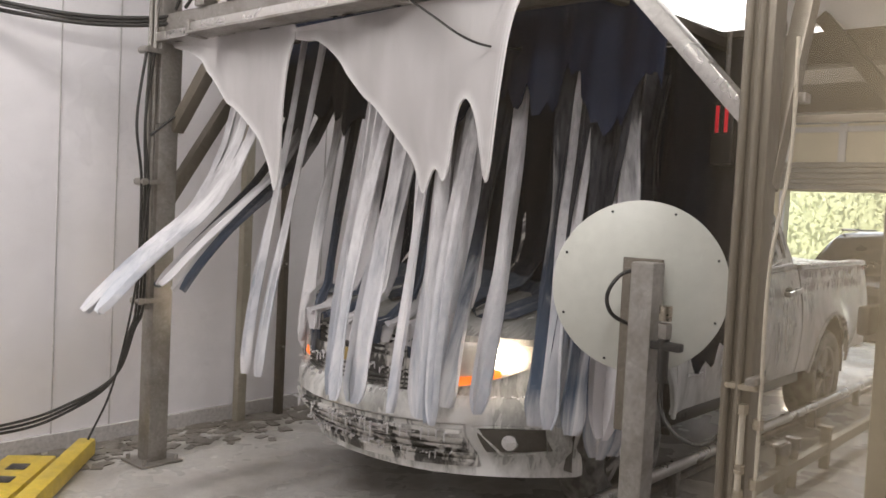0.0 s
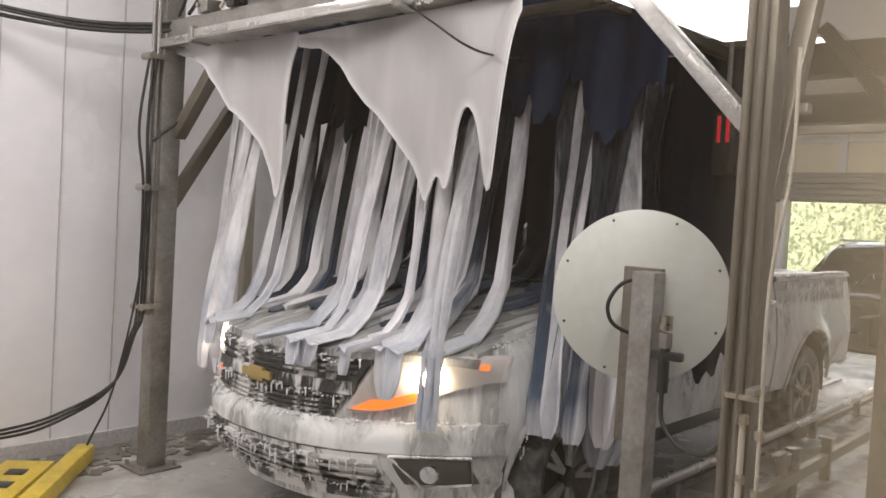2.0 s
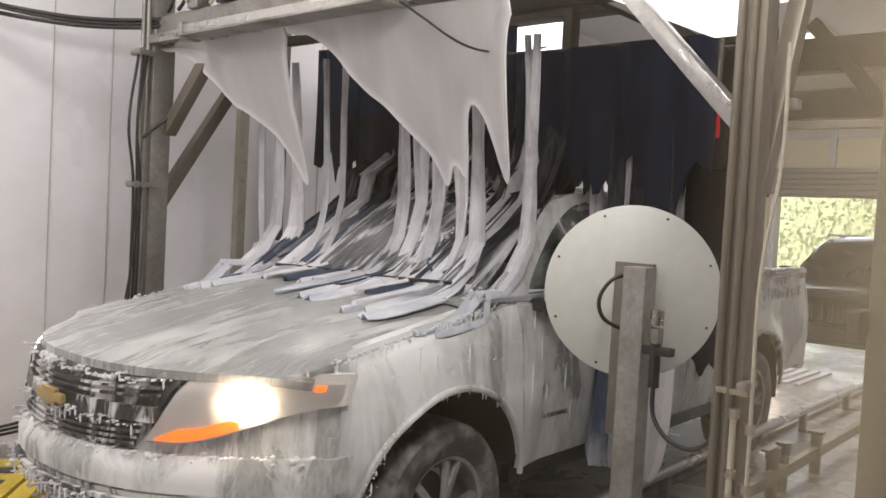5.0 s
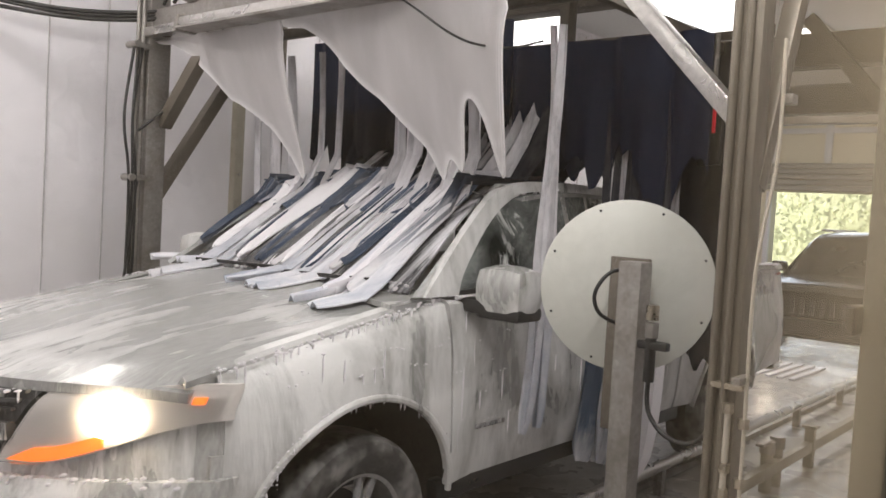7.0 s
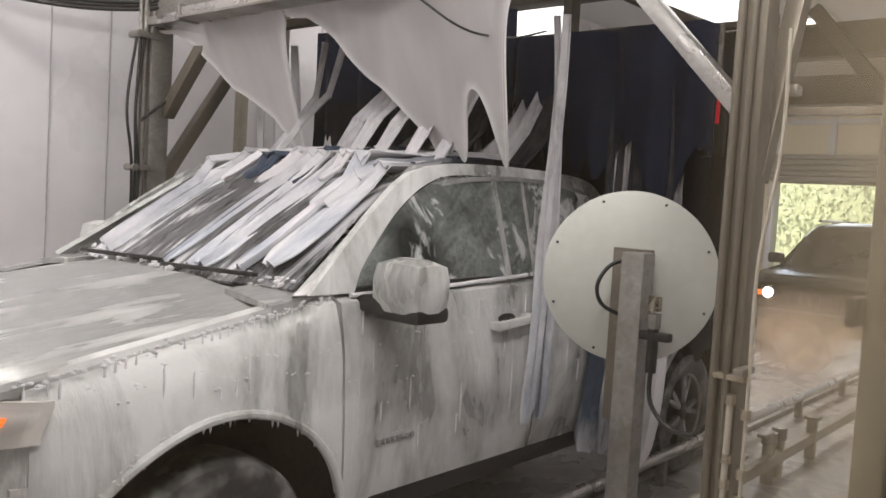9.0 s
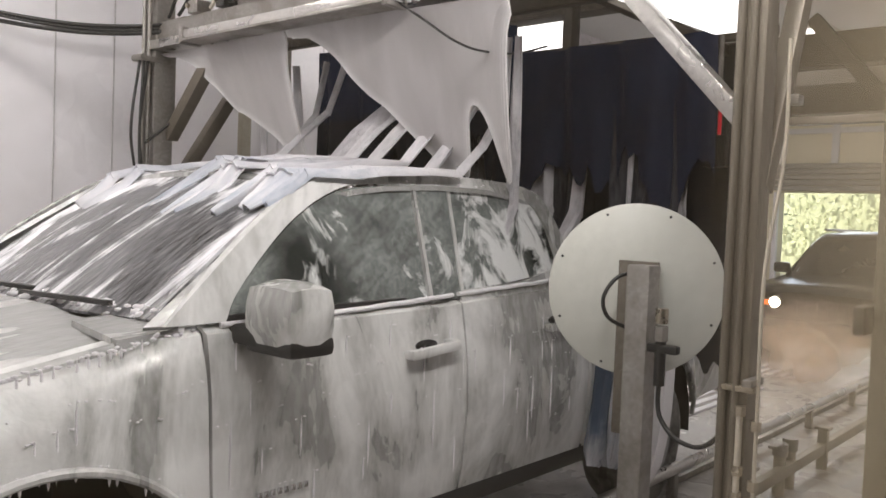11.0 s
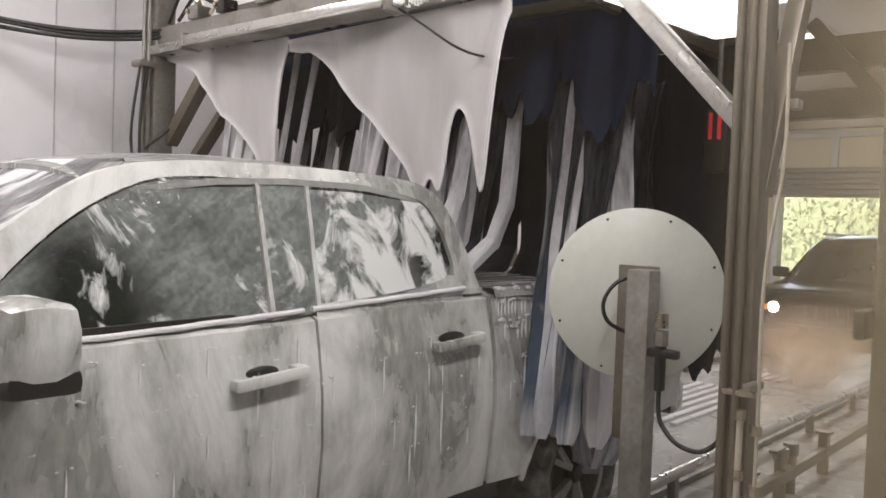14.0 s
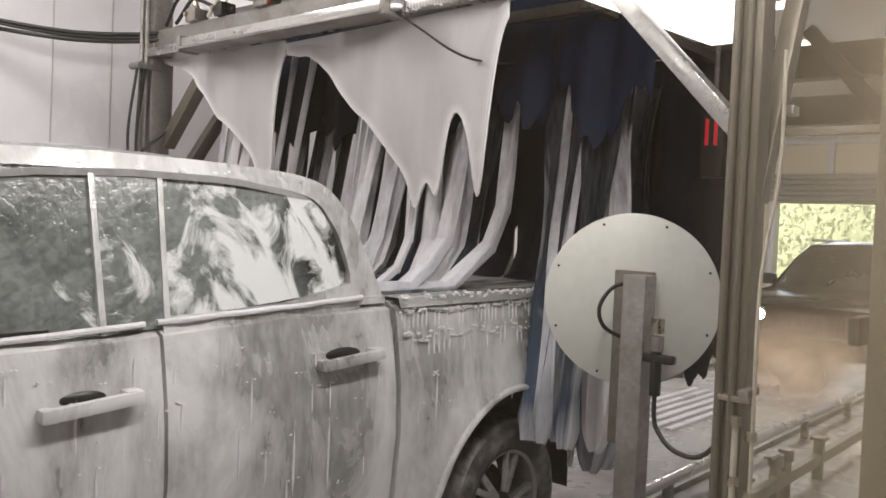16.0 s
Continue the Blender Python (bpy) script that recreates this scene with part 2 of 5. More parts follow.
def hazy_dirty_glass():
    """Clear glass with a brownish dirt film and painted haze, thickening towards one end."""
    n = Nodes("window_glass_with_dirt_and_haze")
    clear = n.t.nodes.new("ShaderNodeBsdfTransparent")
    dirt = n.t.nodes.new("ShaderNodeBsdfTranslucent")
    dirt.inputs["Color"].default_value = (0.70, 0.58, 0.40, 1)
    sep = n.t.nodes.new("ShaderNodeSeparateXYZ")
    n.link(n.co, sep.inputs[0])
    spread = n.math("MULTIPLY", n.math("SUBTRACT", sep.outputs["X"], 1.05), 1.1)
    # constant part veils the whole pane, painting haze over the darks
    amount = n.math("ADD", n.math("MULTIPLY", n.ramp(spread, ((0.0, 0.0), (1.0, 1.0))), 0.21), 0.015)
    patch = n.ramp(n.noise(1.6, 4, (1, 1, 0.5)), ((0.3, 0.75), (0.7, 1.0)))
    mixer = n.t.nodes.new("ShaderNodeMixShader")
    n.link(n.math("MULTIPLY", amount, patch), mixer.inputs[0])
    n.link(clear.outputs[0], mixer.inputs[1])
    n.link(dirt.outputs[0], mixer.inputs[2])
    n.link(mixer.outputs[0], n.out.inputs["Surface"])
    return n.m


M["hazy_dirty_glass"] = hazy_dirty_glass()


def lens_material():
    n = Nodes("clear_lamp_lens")
    n.set(base_color=(0.95, 0.95, 0.95), roughness=0.05)
    n.p.inputs["Transmission Weight"].default_value = 1.0
    n.p.inputs["IOR"].default_value = 1.1
    return n.m


M["lens"] = lens_material()
M["reflector"] = plain("pale_reflector", (0.78, 0.74, 0.70), 0.35, 0.2, 0.06, 10, 0.05)

# ---- mesh helpers ----


def part(name, bm, material, parent=None, label="", smooth=True, place=None):
    """Links a bmesh as one mesh object under a thing or a part."""
    me = bpy.data.meshes.new(name)
    bmesh.ops.recalc_face_normals(bm, faces=bm.faces)
    bm.to_mesh(me)
    bm.free()
    me.materials.append(M[material])
    if smooth:
        for p in me.polygons:
            p.use_smooth = True
        me.set_sharp_from_angle(angle=radians(38))
    ob = new(name, me)
    if parent:
        ob.parent = parent
    if place:
        ob.matrix_basis = place
    if label:
        ob["label"] = label
    return ob


def thing(name, label, category, x=0, y=0, z=0, group="", kind=""):
    ob = new(name)
    ob.empty_display_size = 0.1
    ob.matrix_basis = pose(x, y, z)
    return tagged(ob, label, category, group, kind)


def box(sx, sy, sz, x=0, y=0, z=0, bevel=0.0, m=None, bm=None):
    """A box with its centre at x, y, z."""
    b = bm or bmesh.new()
    r = bmesh.ops.create_cube(b, size=1.0)
    mm = Matrix.Translation((x, y, z)) @ (m or Matrix()) @ Matrix.Diagonal((sx, sy, sz, 1))
    bmesh.ops.transform(b, matrix=mm, verts=r["verts"])
    if bevel:
        es = list({e for v in r["verts"] for e in v.link_edges})
        bmesh.ops.bevel(b, geom=es, offset=bevel, segments=2, affect="EDGES", profile=0.6)
    return b


def bar(p, q, w, h=None, bevel=0.006, bm=None):
    """A square bar from p to q."""
    p, q = Vector(p), Vector(q)
    d = q - p
    rot = d.to_track_quat("Z", "X" if abs(d.x) < 0.9 * d.length else "Y").to_matrix().to_4x4()
    return box(w, h or w, d.length, *((p + q) / 2), bevel=bevel, m=rot, bm=bm)


def rod(points, r, sides=10, bm=None):
    """A round tube along points."""
    b = bm or bmesh.new()
    pts = [Vector(p) for p in points]
    rings = []
    for i, p in enumerate(pts):
        d = (pts[min(i + 1, len(pts) - 1)] - pts[max(i - 1, 0)]).normalized()
        side = d.cross(Vector((0.13, 0.29, 0.95))).normalized()
        up = side.cross(d)
        rings.append([b.verts.new(p + r * (math.cos(a) * side + math.sin(a) * up)) for a in (2 * math.pi * k / sides for k in range(sides))])
    for a, c in zip(rings, rings[1:]):
        for k in range(sides):
            b.faces.new((a[k], a[(k + 1) % sides], c[(k + 1) % sides], c[k]))
    b.faces.new(rings[0]), b.faces.new(rings[-1][::-1])
    return b


def curve(points, n=8):
    """Smooth points through a few given ones."""
    p = [Vector(v) for v in points]
    p = [2 * p[0] - p[1], *p, 2 * p[-1] - p[-2]]
    out = []
    for i in range(1, len(p) - 2):
        for k in range(n):
            t = k / n
            out.append(0.5 * (2 * p[i] + (p[i + 1] - p[i - 1]) * t + (2 * p[i - 1] - 5 * p[i] + 4 * p[i + 1] - p[i + 2]) * t * t
                              + (3 * p[i] - p[i - 1] - 3 * p[i + 1] + p[i + 2]) * t ** 3))
    return out + [p[-2]]


def grid(rows, bm=None, thick=0.0, away=None):
    """A sheet through rows of points; with thick, a closed slab pushed along away(point)."""
    b = bm or bmesh.new()
    vs = [[b.verts.new(p) for p in row] for row in rows]
    for a, c in zip(vs, vs[1:]):
        for k in range(len(a) - 1):
            b.faces.new((a[k], a[k + 1], c[k + 1], c[k]))
    if thick:
        lo = [[b.verts.new(Vector(p) + thick * Vector(away)) for p in row] for row in rows]
        for a, c in zip(lo, lo[1:]):
            for k in range(len(a) - 1):
                b.faces.new((a[k], c[k], c[k + 1], a[k + 1]))
        n, m = len(rows) - 1, len(rows[0]) - 1
        for k in range(m):
            b.faces.new((vs[0][k], lo[0][k], lo[0][k + 1], vs[0][k + 1]))
            b.faces.new((vs[n][k], vs[n][k + 1], lo[n][k + 1], lo[n][k]))
        for k in range(n):
            b.faces.new((vs[k][0], vs[k + 1][0], lo[k + 1][0], lo[k][0]))
            b.faces.new((vs[k][m], lo[k][m], lo[k + 1][m], vs[k + 1][m]))
    return b


def lathe(profile, sides=40, bm=None, caps=True):
    """Turns (radius, along y) pairs about the y axis."""
    b = bm or bmesh.new()
    rings = [[b.verts.new((r * math.cos(a), y, r * math.sin(a))) for a in (2 * math.pi * k / sides for k in range(sides))] for r, y in profile]
    for a, c in zip(rings, rings[1:]):
        for k in range(sides):
            b.faces.new((a[k], a[(k + 1) % sides], c[(k + 1) % sides], c[k]))
    if caps and profile[0][0] > 0.001:
        b.faces.new(rings[0])
    if caps and profile[-1][0] > 0.001:
        b.faces.new(rings[-1][::-1])
    return b


def lerp(x, table):
    """Looks x up in a short table of (x, value)."""
    return float(np.interp(x, [a for a, _ in table], [b for _, b in table]))


def smooth(a, b, x):
    t = min(1, max(0, (x - a) / (b - a)))
    return t * t * (3 - 2 * t)

# ---- the place ----
FAR, NEAR, WEST, EAST = 4.95, 0.50, -5.0, 13.0


def structure(name, bm, material, label, category, smooth_it=False):
    return tagged(part(name, bm, material, smooth=smooth_it), label, category, kind="structure")


def build_place():
    structure("ground", box(120, 120, 0.1, 40, 3, -0.07), "asphalt", "grey asphalt yard outside the wash bay", "ground")
    structure("floor", box(EAST - WEST + 0.2, FAR - NEAR + 0.8, 0.1, (EAST + WEST) / 2, (FAR + NEAR) / 2, -0.05), "concrete",
              "wet pale concrete floor with foam residue", "floor")
    structure("wall_north", box(EAST - WEST, 0.2, CEILING + 0.1, (EAST + WEST) / 2, FAR + 0.1, CEILING / 2), "wall",
              "white glossy plastic-panelled wash bay wall", "wall")
    wn_ = bpy.data.objects["wall_north"]
    for x in (-4.4, -3.1, -1.8, -0.55, 0.75, 1.85, 2.21, 2.57, 2.945, 4.25, 5.5, 6.8, 8.1, 9.4, 10.7, 12.0):
        part("joint_strip", box(0.007, 0.008, CEILING - 0.1, x, FAR - 0.002, CEILING / 2), "joint", wn_)
    structure("baseboard", box(EAST - WEST, 0.03, 0.10, (EAST + WEST) / 2, FAR - 0.016, 0.05, 0.004), "joint", "dirty grey skirting along the panelled wall", "baseboard")
    structure("wall_west", box(0.2, FAR - NEAR + 0.9, CEILING + 0.1, WEST - 0.1, (FAR + NEAR) / 2, CEILING / 2), "wall", "white panelled end wall", "wall")
    structure("ceiling", box(EAST - WEST + 0.4, FAR - NEAR + 1.2, 0.15, (EAST + WEST) / 2, (FAR + NEAR) / 2, CEILING + 0.08), "ceiling", "pale ribbed metal ceiling", "ceiling")
    # near wall with the viewing window
    bm = box(3.8, 0.12, CEILING, WEST + 1.9, NEAR + 0.0, CEILING / 2)
    box(EAST - 2.42, 0.08, CEILING, (EAST + 2.42) / 2, NEAR, CEILING / 2, bm=bm)
    box(3.64, 0.08, 0.6, 0.60, NEAR, 0.30, bm=bm)
    box(3.64, 0.08, CEILING - 2.5, 0.60, NEAR, (CEILING + 2.5) / 2, bm=bm)
    structure("wall_south", bm, "wall", "white wall with the viewing window", "wall")
    w = thing("window_1", "tan metal frame of the viewing window", "window", 0, 0, 0, kind="structure")
    part("window_frame", box(0.12, 0.10, 1.90, 2.37, NEAR, 1.55, 0.012), "frame_paint", w)
    part("window_frame", box(0.06, 0.10, 1.86, -1.17, NEAR, 1.55, 0.01), "frame_paint", w)
    part("window_frame", box(3.45, 0.10, 0.06, 0.585, NEAR, 2.47, 0.01), "frame_paint", w)
    part("window_sill", box(3.45, 0.14, 0.06, 0.585, NEAR, 0.63, 0.01), "frame_paint", w)
    part("latch", box(0.12, 0.03, 0.075, 2.287, 0.560, 1.321, 0.012), "black_plastic", w, "black window latch")
    pane = part("pane", box(3.44, 0.006, 1.76, 0.585, NEAR - 0.03, 1.55), "hazy_dirty_glass", w, "glass pane with a film of dirt and painted haze", smooth=False)
    pane.visible_shadow = False
    # room of the viewer
    bm = box(8, 0.1, 2.9, 0, -1.8, 1.45)
    box(0.1, 2.2, 2.9, -4, -0.7, 1.45, bm=bm), box(0.1, 2.2, 2.9, 4, -0.7, 1.45, bm=bm)
    structure("wall_corridor", bm, "tan_steel", "plain tan wall of the viewing corridor", "wall")
    structure("floor_corridor", box(8, 2.24, 0.06, 0, -0.68, -0.031), "joint", "grey corridor floor", "floor")
    structure("ceiling_corridor", box(8, 2.3, 0.1, 0, -0.68, 2.95), "ceiling", "pale corridor ceiling", "ceiling")
    # entrance wall with its roller door
    lo, hi, top = 1.0, 4.47, 2.11
    bm = box(0.2, lo - NEAR + 0.3, CEILING, EAST + 0.1, (lo + NEAR - 0.3) / 2, CEILING / 2)
    box(0.2, FAR - hi + 0.2, CEILING, EAST + 0.1, (hi + FAR + 0.2) / 2, CEILING / 2, bm=bm)
    box(0.2, hi - lo, CEILING - top, EAST + 0.1, (hi + lo) / 2, (CEILING + top) / 2, bm=bm)
    structure("wall_east", bm, "panel_cream", "cream metal wall round the vehicle entrance", "wall")
    we = bpy.data.objects["wall_east"]
    for y in (1.3, 2.1, 2.9, 3.7, 4.5):
        part("rib", box(0.06, 0.10, CEILING - top - 0.4, EAST - 0.03, y, (CEILING + top + 0.4) / 2, 0.01), "ceiling", we, "white steel rib")
    part("rib", box(0.05, hi - lo + 0.3, 0.08, EAST - 0.03, (lo + hi) / 2, 3.02, 0.01), "ceiling", we, "white steel rib")
    d = thing("door_1", "grey roller door rolled up over the entrance", "roller door", EAST - 0.08, 0, 0, kind="structure")
    for k in range(5):
        part("slat", box(0.05, hi - lo + 0.2, 0.075, 0, (lo + hi) / 2, top + 0.06 + k * 0.082, 0.012), "shutter", d)
    part("jamb", box(0.08, 0.07, top, 0, hi + 0.02, top / 2, 0.006), "wall", d, "white door jamb")
    part("jamb", box(0.08, 0.07, top, 0, lo - 0.02, top / 2, 0.006), "wall", d, "white door jamb")
    # greenery outside
    bm = bmesh.new()
    rng = random.Random(4)
    for _ in range(7000):
        x, y, z = 27 + rng.random() * 3, rng.uniform(-8, 22), rng.random() ** 0.8 * 4.4
        m = Matrix.LocRotScale((x, y, z), Euler([rng.uniform(0, 6.3) for _ in range(3)]), (rng.uniform(0.10, 0.30),) * 3)
        vs = [bm.verts.new(m @ Vector(p)) for p in ((-0.5, 0, 0), (0, -0.25, 0.06), (0.5, 0, 0), (0, 0.25, 0.06))]
        bm.faces.new(vs)
    box(0.5, 34, 4.2, 30.6, 7, 2.1, bm=bm)
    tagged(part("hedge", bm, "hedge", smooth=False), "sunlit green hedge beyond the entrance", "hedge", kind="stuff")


build_place()


def clamp_on(parent, x, y, z, w=0.1):
    bm = box(w, 0.05, 0.03, x, y, z, 0.005)
    rod(((x - w * 0.5, y - 0.05, z), (x - w * 0.5, y + 0.05, z)), 0.02, bm=bm)
    part("clamp", bm, "steel", parent, "steel pipe clamp")


FX, FY0, FY1, FTOP = 2.55, 0.93, 4.387, 2.40


def build_arch():
    """The steel arch over the lane: two columns, a header and braces."""
    for y, name, tall in ((FY1, "far", 3.45), (FY0, "near", 3.45)):
        c = thing("steel_column", "square galvanised steel column bolted to the floor" if name == "far" else "thick square steel column with hoses strapped to it", "column", FX, y, 0, "columns of the arch")
        part("tube", box(0.12, 0.12, tall, 0, 0, tall / 2 + 0.012, 0.01) if name == "far" else box(0.095, 0.085, tall, -0.015, 0.03, tall / 2 + 0.012, 0.01), "steel" if name == "far" else "old_steel", c)
        part("base_plate", box(0.26, 0.24, 0.014, 0, 0, 0.008, 0.003), "steel", c)
        for dx, dy in ((-0.1, -0.09), (0.1, -0.09), (-0.1, 0.09), (0.1, 0.09)):
            part("bolt", lathe(((0.012, 0), (0.012, 0.03), (0.006, 0.032)), 8), "steel", c, place=pose(dx, dy, 0.014, 90))
        if name == "far":
            part("sleeve", box(0.134, 0.134, 0.5, 0, 0, 2.2, 0.008), "steel", c)
        if name == "far":
            for off, r in ((-0.085, 0.016), (-0.115, 0.011)):
                part("conduit", rod(((off, -0.03, 0.9), (off, -0.03, 3.4)), r), "steel", c)
            for z in (2.35, 1.62, 0.95):
                clamp_on(c, -0.08, -0.045, z, 0.14)
            part("brace", bar((0.05, -0.05, 1.93), (0.05, -0.62, 2.52), 0.07, 0.07), "old_steel", c)
            part("brace", bar((0.04, 0, 1.52), (0.62, 0, 2.42), 0.07, 0.07), "old_steel", c)
        else:
            part("brace", bar((0, 0.05, 1.85), (0, 0.60, 2.45), 0.055, 0.08), "bright_steel", c, "bright diagonal steel brace")
            part("brace", bar((0.02, 0.015, 1.66), (0.50, 0.015, 2.80), 0.065, 0.06), "old_steel", c)
            for dx, dy, r in ((-0.075, 0.06, 0.014), (-0.08, 0.02, 0.011)):
                part("conduit", rod(((dx, dy, 0.05), (dx, dy, 3.4)), r), "old_steel", c)
            part("hose", rod(curve(((-0.075, -0.045, 0.1), (-0.08, -0.05, 0.9), (-0.07, -0.045, 1.4), (-0.03, -0.07, 1.75), (-0.03, -0.07, 2.1))), 0.006), "clear_hose", c, "milky plastic hose")
            part("hose", rod(curve(((-0.085, -0.0, 0.02), (-0.09, 0.0, 0.5), (-0.085, 0.0, 0.98))), 0.010), "clear_hose", c, "milky plastic hose")
            for z in (0.72, 0.80, 0.98):
                part("fitting", rod(((-0.085, 0.0, z), (-0.085, 0.0, z + 0.03)), 0.017, 6), "brass", c, "metal hose fitting")
                part("fitting", rod(((-0.075, -0.045, z - 0.04), (-0.075, -0.045, z - 0.01)), 0.017, 6), "brass", c, "metal hose fitting")
            part("clamp", box(0.10, 0.03, 0.022, -0.075, -0.03, 1.085, 0.004), "steel", c, "steel pipe clamp")
            part("clamp", box(0.03, 0.10, 0.018, -0.075, 0.01, 1.06, 0.004), "brass", c, "metal hose clamp")
            part("junction_bracket", box(0.05, 0.03, 0.03, 0.04, -0.072, 1.93, 0.004), "steel", c)
    h = thing("header_beam", "grey steel header beam across the wash lane", "beam", FX, 0, 0)
    part("beam", box(0.10, FY1 - FY0, 0.10, 0, (FY0 + FY1) / 2, FTOP + 0.11, 0.008), "steel", h)
    part("beam", box(0.08, FY1 - FY0, 0.08, 0.5, (FY0 + FY1) / 2, FTOP + 0.36, 0.008), "steel", h)
    part("flange", box(0.10, 0.16, 0.03, -0.02, FY1 - 0.16, FTOP + 0.03, 0.004), "steel", h)
    # foam applicator with a comb of foam under it
    a = thing("foam_applicator", "perforated steel trough dripping a comb of white foam", "foam applicator", FX, 0, 0)
    part("trough", box(0.12, 2.6, 0.05, -0.03, 3.05, FTOP + 0.03, 0.008), "bright_steel", a)
    rng = random.Random(2)
    for k in range(58):
        y = 1.76 + k * 0.0165
        part("foam_drip", rod(((-0.085, y, FTOP + 0.075), (-0.085, y, FTOP + 0.01 - rng.random() * 0.015)), 0.006, 5), "foam", a)
    # long lamp housing hung on the header
    f = thing("strip_light", "grey linear light housing hung along the header", "strip light", FX - 0.14, 0, FTOP - 0.045)
    part("housing", box(0.10, 1.46, 0.05, 0, 3.12, 0.06, 0.012), "bright_steel", f)
    part("lip", box(0.13, 1.46, 0.014, -0.005, 3.12, 0.028, 0.004), "steel", f)
    part("end_cap", box(0.12, 0.035, 0.085, 0, 2.385, 0.055, 0.008), "steel", f)
    part("end_cap", box(0.12, 0.035, 0.085, 0, 3.855, 0.055, 0.008), "steel", f)
    part("end_window", box(0.07, 0.008, 0.05, 0, 2.363, 0.055, 0.006), "chrome", f)
    # clutter on top of the header
    for k, (y, s, mt) in enumerate(((3.95, 0.09, "steel"), (3.7, 0.07, "black_plastic"), (3.35, 0.11, "steel"), (3.05, 0.08, "brown_steel"), (2.8, 0.12, "steel"), (2.3, 0.10, "black_plastic"))):
        v = thing("valve_block", "small valve block with fittings on the header", "valve", FX - 0.03, y, FTOP + 0.16, "valve blocks")
        part("block", box(0.09, s, 0.07, 0, 0, 0.035, 0.008), mt, v)
        part("fitting", rod(((0, 0, 0.06), (0, 0.02, 0.13)), 0.02, 8), "brass", v)
        part("fitting", rod(((-0.06, 0.03, 0.04), (0.06, 0.03, 0.04)), 0.014, 8), "brass", v)
    for y0, y1, mt in ((4.2, 3.6, "black_rubber"), (3.8, 3.0, "clear_hose"), (3.3, 2.6, "red_cable"), (3.0, 2.45, "black_rubber"), (4.1, 3.2, "black_rubber")):
        c = tagged(part("header_hose", rod(curve(((FX - 0.06, y0, FTOP + 0.17), (FX - 0.08, y0 * 0.7 + y1 * 0.3, FTOP + 0.30), (FX - 0.02, y0 * 0.3 + y1 * 0.7, FTOP + 0.22), (FX - 0.05, y1, FTOP + 0.18))), 0.010), mt),
                   "thin hose looped over the header beam", "hose", "hoses on the header")


build_arch()


def cable(name, pts, r, label, material="black_rubber"):
    return tagged(part(name, rod(curve(pts, 10), r), material), label, "cable")


def build_cables():
    for k, (dz, r) in enumerate(((0.0, 0.012), (0.04, 0.012), (0.02, 0.008))):
        cable("black_hose", ((0.9, 4.9 - 0.03 * k, 2.62 + dz), (1.6, 4.88 - 0.03 * k, 2.52 + dz), (2.1, 4.6, 2.47 + dz), (2.47, 4.37, 2.50 + dz), (2.53, 4.1, 2.52 + dz)), r, "black hose bundle running along the wall to the header")
    for k in range(3):
        cable("black_hose", ((2.45 - 0.025 * k, 4.33, 2.35), (2.40 - 0.025 * k * (k - 1), 4.32, 1.95), (2.43 - 0.02 * k, 4.32, 1.6), (2.43 - 0.02 * k, 4.33, 0.95), (2.365 - 0.015 * k, 4.30, 0.80 - 0.01 * k), (2.26 - 0.01 * k, 4.30, 0.55 - 0.015 * k), (1.98, 4.30, 0.42 - 0.02 * k), (1.70, 4.30, 0.37 - 0.02 * k), (1.2, 4.30, 0.36)),
              0.008, "slack black hose drooping off the column")
    cable("thin_cable", ((2.43, 4.3, 1.6), (2.36, 4.3, 1.0), (2.25, 4.3, 0.5), (2.12, 4.3, 0.22)), 0.006, "thin black cable beside the column")
    cable("thin_cable", ((2.44, 4.33, 1.88), (2.62, 4.28, 2.06), (2.75, 4.2, 2.3)), 0.008, "thin black cable rising to the header")
    cable("thin_cable", ((2.420, 2.392, 2.399), (2.420, 2.233, 2.303), (2.420, 2.068, 2.203), (2.520, 2.009, 2.176), (3.025, 2.219, 2.276), (3.388, 2.310, 2.380)), 0.005, "thin black cable sagging under the header")


build_cables()


